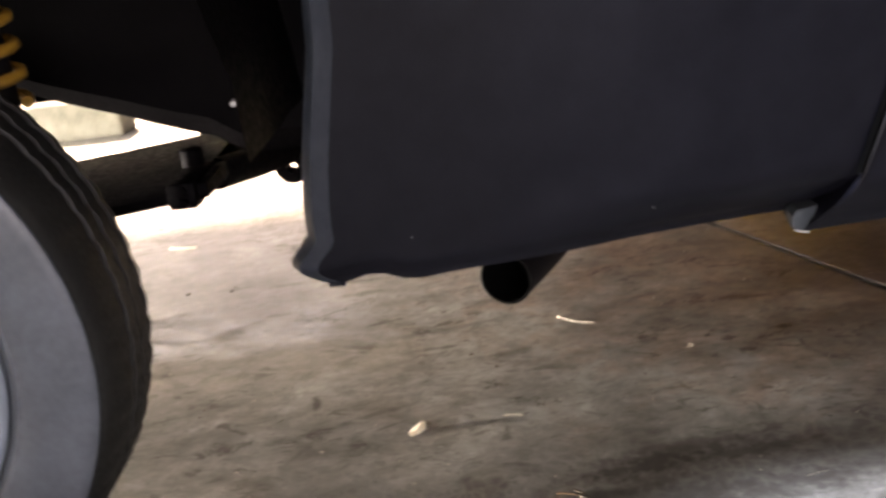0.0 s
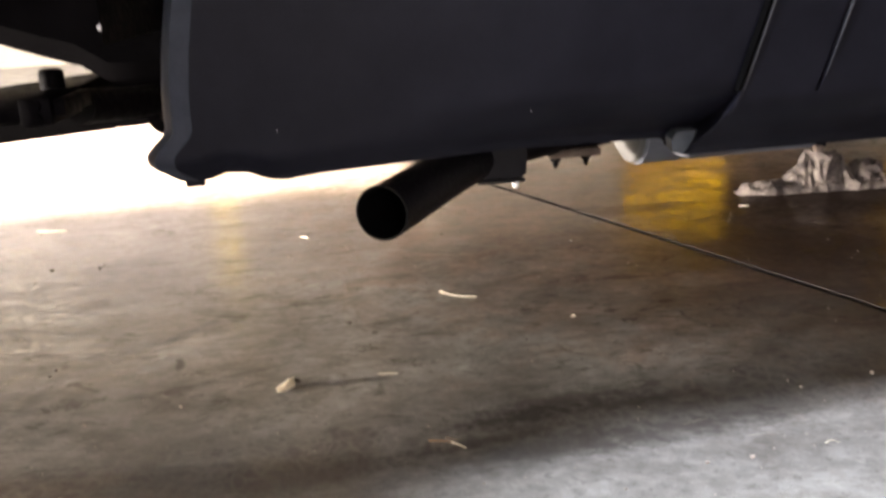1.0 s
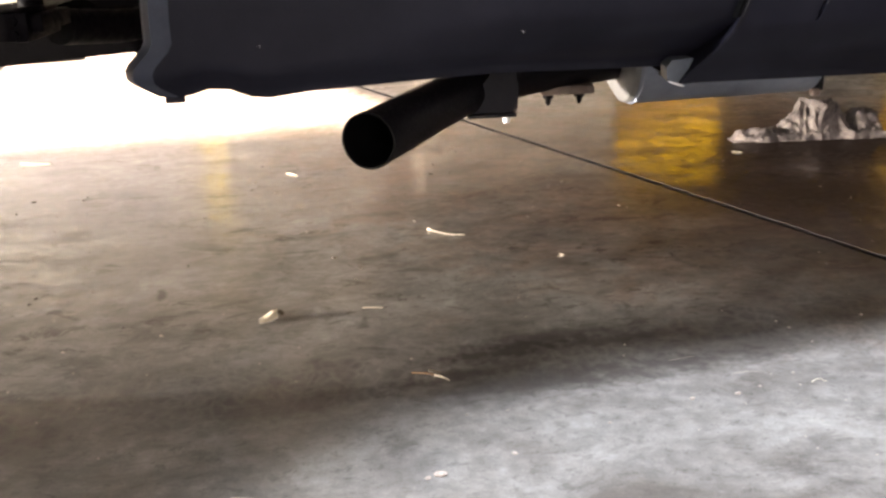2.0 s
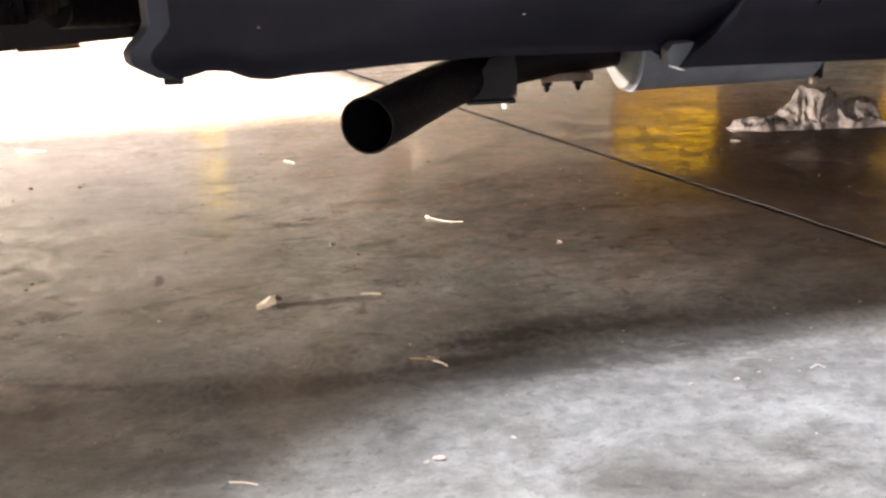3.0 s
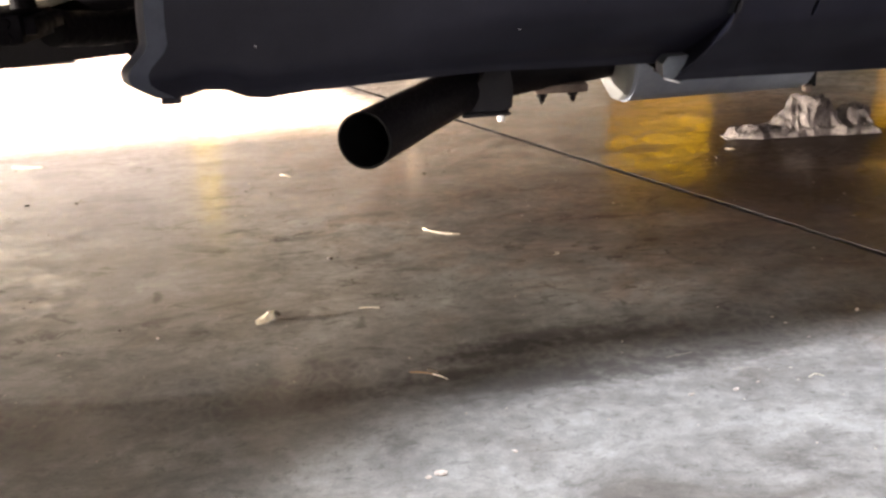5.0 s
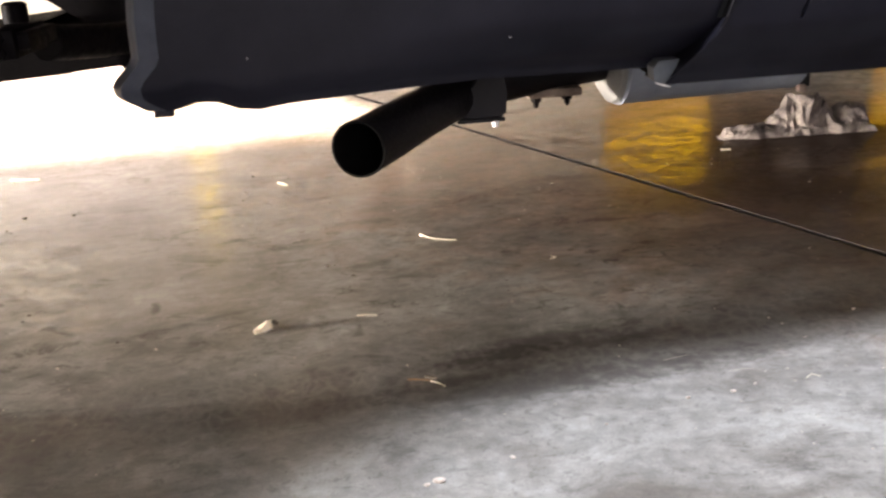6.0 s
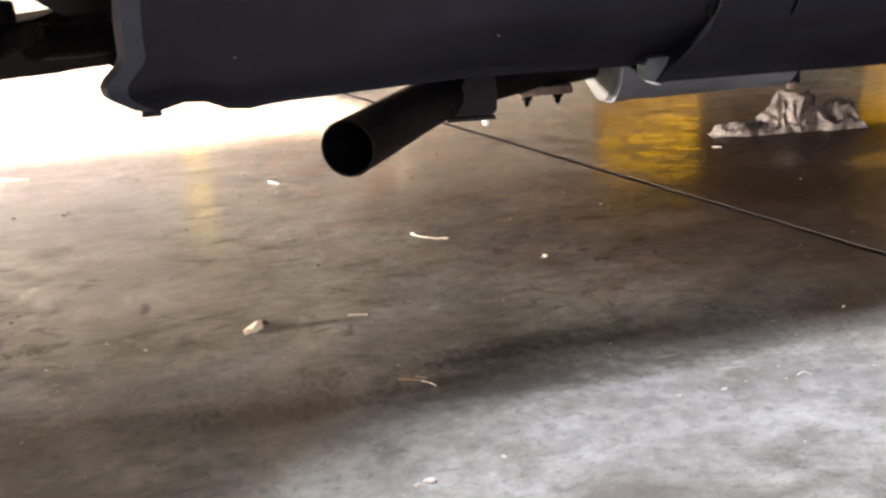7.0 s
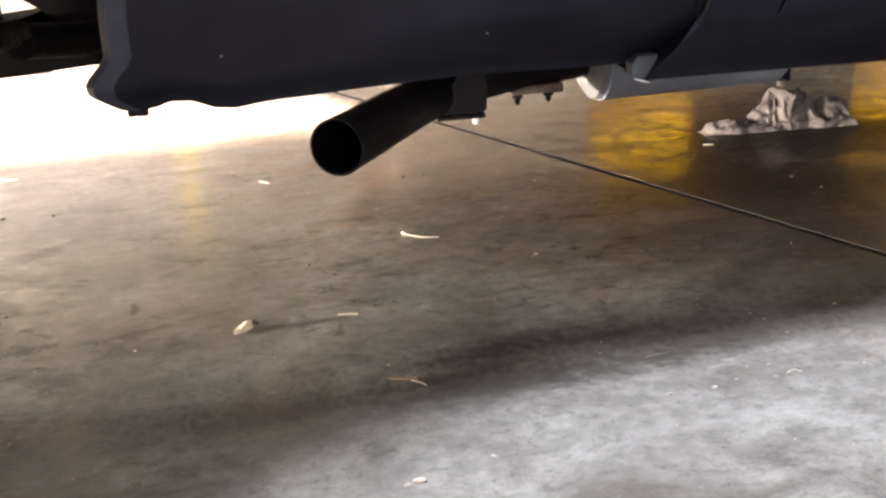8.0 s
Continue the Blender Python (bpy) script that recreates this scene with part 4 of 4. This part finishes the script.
stick([(0.483, 0.499, 0.001), (0.491, 0.5035, 0.0016), (0.497, 0.499, 0.001)], 0.0004, STRAW, "straw", "tiny curved pale straw")
stick([(-0.062, 1.426, 0.002), (-0.052, 1.416, 0.002), (-0.043, 1.403, 0.002)], 0.0013, STRAW, "straw", "short pale straw bit")


def dry_leaf():
    leaf = thing("dry_leaf", (-0.042, 0.752, 0), "small curled tan dry leaf with dark stalk", "leaf")
    # a dry blade, cupped and crumpled, its far half standing up off the floor
    def f(i, j):
        u, w = i / 16, j / 12 - 0.5
        wide = 0.0150 * math.sin((0.10 + 0.80 * u) * math.pi) ** 0.6
        q = Vector((u * 3.0, w * 3.0, 0.7))
        rise = 0.0052 * ease(0.15, 0.75, u) * ease(-0.45, 0.1, w) * (1 - 0.5 * ease(0.2, 0.5, w))
        z = 0.0008 + 0.0035 * ease(-0.5, -0.1, w) * (1 - ease(0.35, 0.5, w)) + rise + 0.0016 * noise.noise(q * 1.6)
        return Vector((-0.0535 + 0.0205 * u + 0.0012 * noise.noise(q * 2), 0.738 + 0.012 * u + w * wide + 0.0010 * noise.noise(q * 2.6), max(0.0006, z)))
    bm, _ = grid(17, 13, f)
    blade = part("blade", bm, LEAF, leaf)
    so = blade.modifiers.new("thick", "SOLIDIFY")
    so.thickness = 0.0004
    bm = tube(smoother([(-0.0365, 0.749, 0.005), (-0.0310, 0.752, 0.0068), (-0.0275, 0.753, 0.003)], 4), 0.0023, 8)
    part("stalk", bm, LEAF_DARK, leaf, "dark curled stalk end")


dry_leaf()


def pebble(bm, at, r, seed):
    res = bmesh.ops.create_icosphere(bm, subdivisions=2, radius=r)
    for v in res["verts"]:
        k = 1 + 0.7 * noise.noise(v.co * (0.8 / r) + Vector((seed * 3.7, seed, 0)))
        v.co = Vector((v.co.x * k * 1.25, v.co.y * k * 0.8, max(-r * 0.45, v.co.z * k * 0.55)))
        v.co += Vector((at[0], at[1], r * 0.42))
    return bm


SPOTS = [(0.111, 0.388, 0.0024), (0.121, 0.391, 0.0040), (0.363, 0.486, 0.0022), (0.407, 0.489, 0.0022), (0.407, 0.469, 0.0008), (0.277, 0.454, 0.0013), (0.471, 0.497, 0.0010), (0.433, 0.500, 0.0011),
         (0.607, 0.644, 0.0014), (0.434, 0.406, 0.0007), (0.435, 0.386, 0.0008), (0.477, 0.369, 0.0009), (0.192, 0.491, 0.0009), (0.350, 0.431, 0.0008), (0.562, 0.503, 0.0011), (0.248, 0.760, 0.0012),
         (0.525, 0.587, 0.0009), (-0.114, 1.376, 0.0022), (-0.075, 1.298, 0.0018), (0.134, 1.187, 0.0011), (-0.233, 0.638, 0.0009), (-0.159, 0.719, 0.0016), (-0.258, 0.693, 0.0017), (-0.271, 0.875, 0.0014),
         (-0.097, 0.771, 0.0010), (-0.005, 0.661, 0.0013), (0.112, 0.615, 0.0011), (-0.166, 0.461, 0.0008), (0.186, 0.416, 0.0018)]
for n, (x, y, r) in enumerate(SPOTS):
    tagged(part("pebble", pebble(bmesh.new(), (x, y), r, n + 1), CHIP), "tiny pale stone chip on concrete", "pebble", "stone chips on the floor")
DARK = [(-0.111, 1.493, 0.0019), (0.193, 1.367, 0.0021), (-0.394, 1.320, 0.0030), (-0.478, 1.329, 0.0031), (-0.337, 0.864, 0.0018), (-0.339, 0.843, 0.0018), (-0.207, 0.749, 0.0020), (-0.182, 0.506, 0.0012),
        (0.029, 0.944, 0.0027), (0.063, 0.899, 0.0022), (-0.174, 1.174, 0.0016), (0.039, 0.948, 0.0014), (-0.393, 1.340, 0.0018), (0.142, 1.242, 0.0011)]
for n, (x, y, r) in enumerate(DARK):
    tagged(part("dirt_crumb", pebble(bmesh.new(), (x, y), r, n + 31), DARK_GRIT), "small dark crumb of dirt on concrete", "dirt crumb", "dirt crumbs on the floor")
rng = random.Random(5)
bm = bmesh.new()
for n in range(170):
    x, y = rng.uniform(-0.5, 0.9), rng.uniform(0.3, 1.5)
    pebble(bm, (x, y), rng.choice((0.0005, 0.0007, 0.0009, 0.0013)), n)
tagged(part("grit", bm, GRIT), "scattered pale grit on the floor", "grit", kind="stuff")
bm = bmesh.new()
for n in range(70):
    x, y = rng.uniform(-0.7, 0.5), rng.uniform(0.7, 1.8)
    pebble(bm, (x, y), rng.choice((0.0006, 0.0009, 0.0012, 0.0016)), n + 200)
tagged(part("dirt_specks", bm, DARK_GRIT), "scattered dark specks of dirt on concrete", "dirt", kind="stuff")

# ---- beyond the van ----
# unseen; placed so that its yellow streak shows in the floor
def marker_post(x, y):
    b = thing("marker_post", (x, y, 0), "yellow plastic marker blade on a round rubber foot", "marker post")
    bm, _ = grid(7, 2, lambda i, j: Vector((x - 0.039 + 0.013 * i, y + 0.010 * math.sin(i / 6 * math.pi), 0.03 + 0.52 * j)))
    part("blade", bm, BLADE, b)
    part("foot", revolve([(0.0, 0.11), (0.012, 0.11), (0.03, 0.06), (0.034, 0.001)], (x, y, 0), 32, "z"), RUBBER, b, "black rubber foot")


marker_post(-0.425, 3.0)


# unseen; added so that the floor reflects a yellow patch
def strip_curtain(x0, x1, n):
    c = thing("strip_curtain", ((x0 + x1) / 2, 3.38, 0), "yellow plastic strip curtain hanging in a low opening", "curtain", "yellow strip curtains")
    part("rail", boxed((x0, 3.36, 0.555), (x1, 3.40, 0.597), 0.003), BLACK_STEEL, c)
    w = (x1 - x0) / n
    for k in range(n):
        a = x0 + k * w
        bm = bmesh.new()
        grid(7, 2, lambda i, j: Vector((a + 0.001 + (w - 0.002) * i / 6, 3.375 + 0.006 * math.sin(i / 6 * math.pi) + 0.006 * (k % 2), 0.012 + 0.542 * j)), bm=bm)
        part("strip", bm, SHEET, c)


strip_curtain(*DOORS[0], 2)
strip_curtain(*DOORS[1], 4)
# low concrete kerb in the yard, and a stray brick
tagged(part("kerb", boxed((-3.4, 3.06, 0), (-1.145, 3.22, 0.135), 0.015), KERB, smooth=False), "low concrete parking kerb, painted dark as its shaded face", "kerb")
brick = boxed((-0.105, -0.05, 0.0), (0.105, 0.05, 0.062), 0.006, pose(-1.01, 3.33, 0, 0, 0, 14))
tagged(part("brick", brick, BRICK), "loose weathered brown brick on sunlit concrete", "brick")
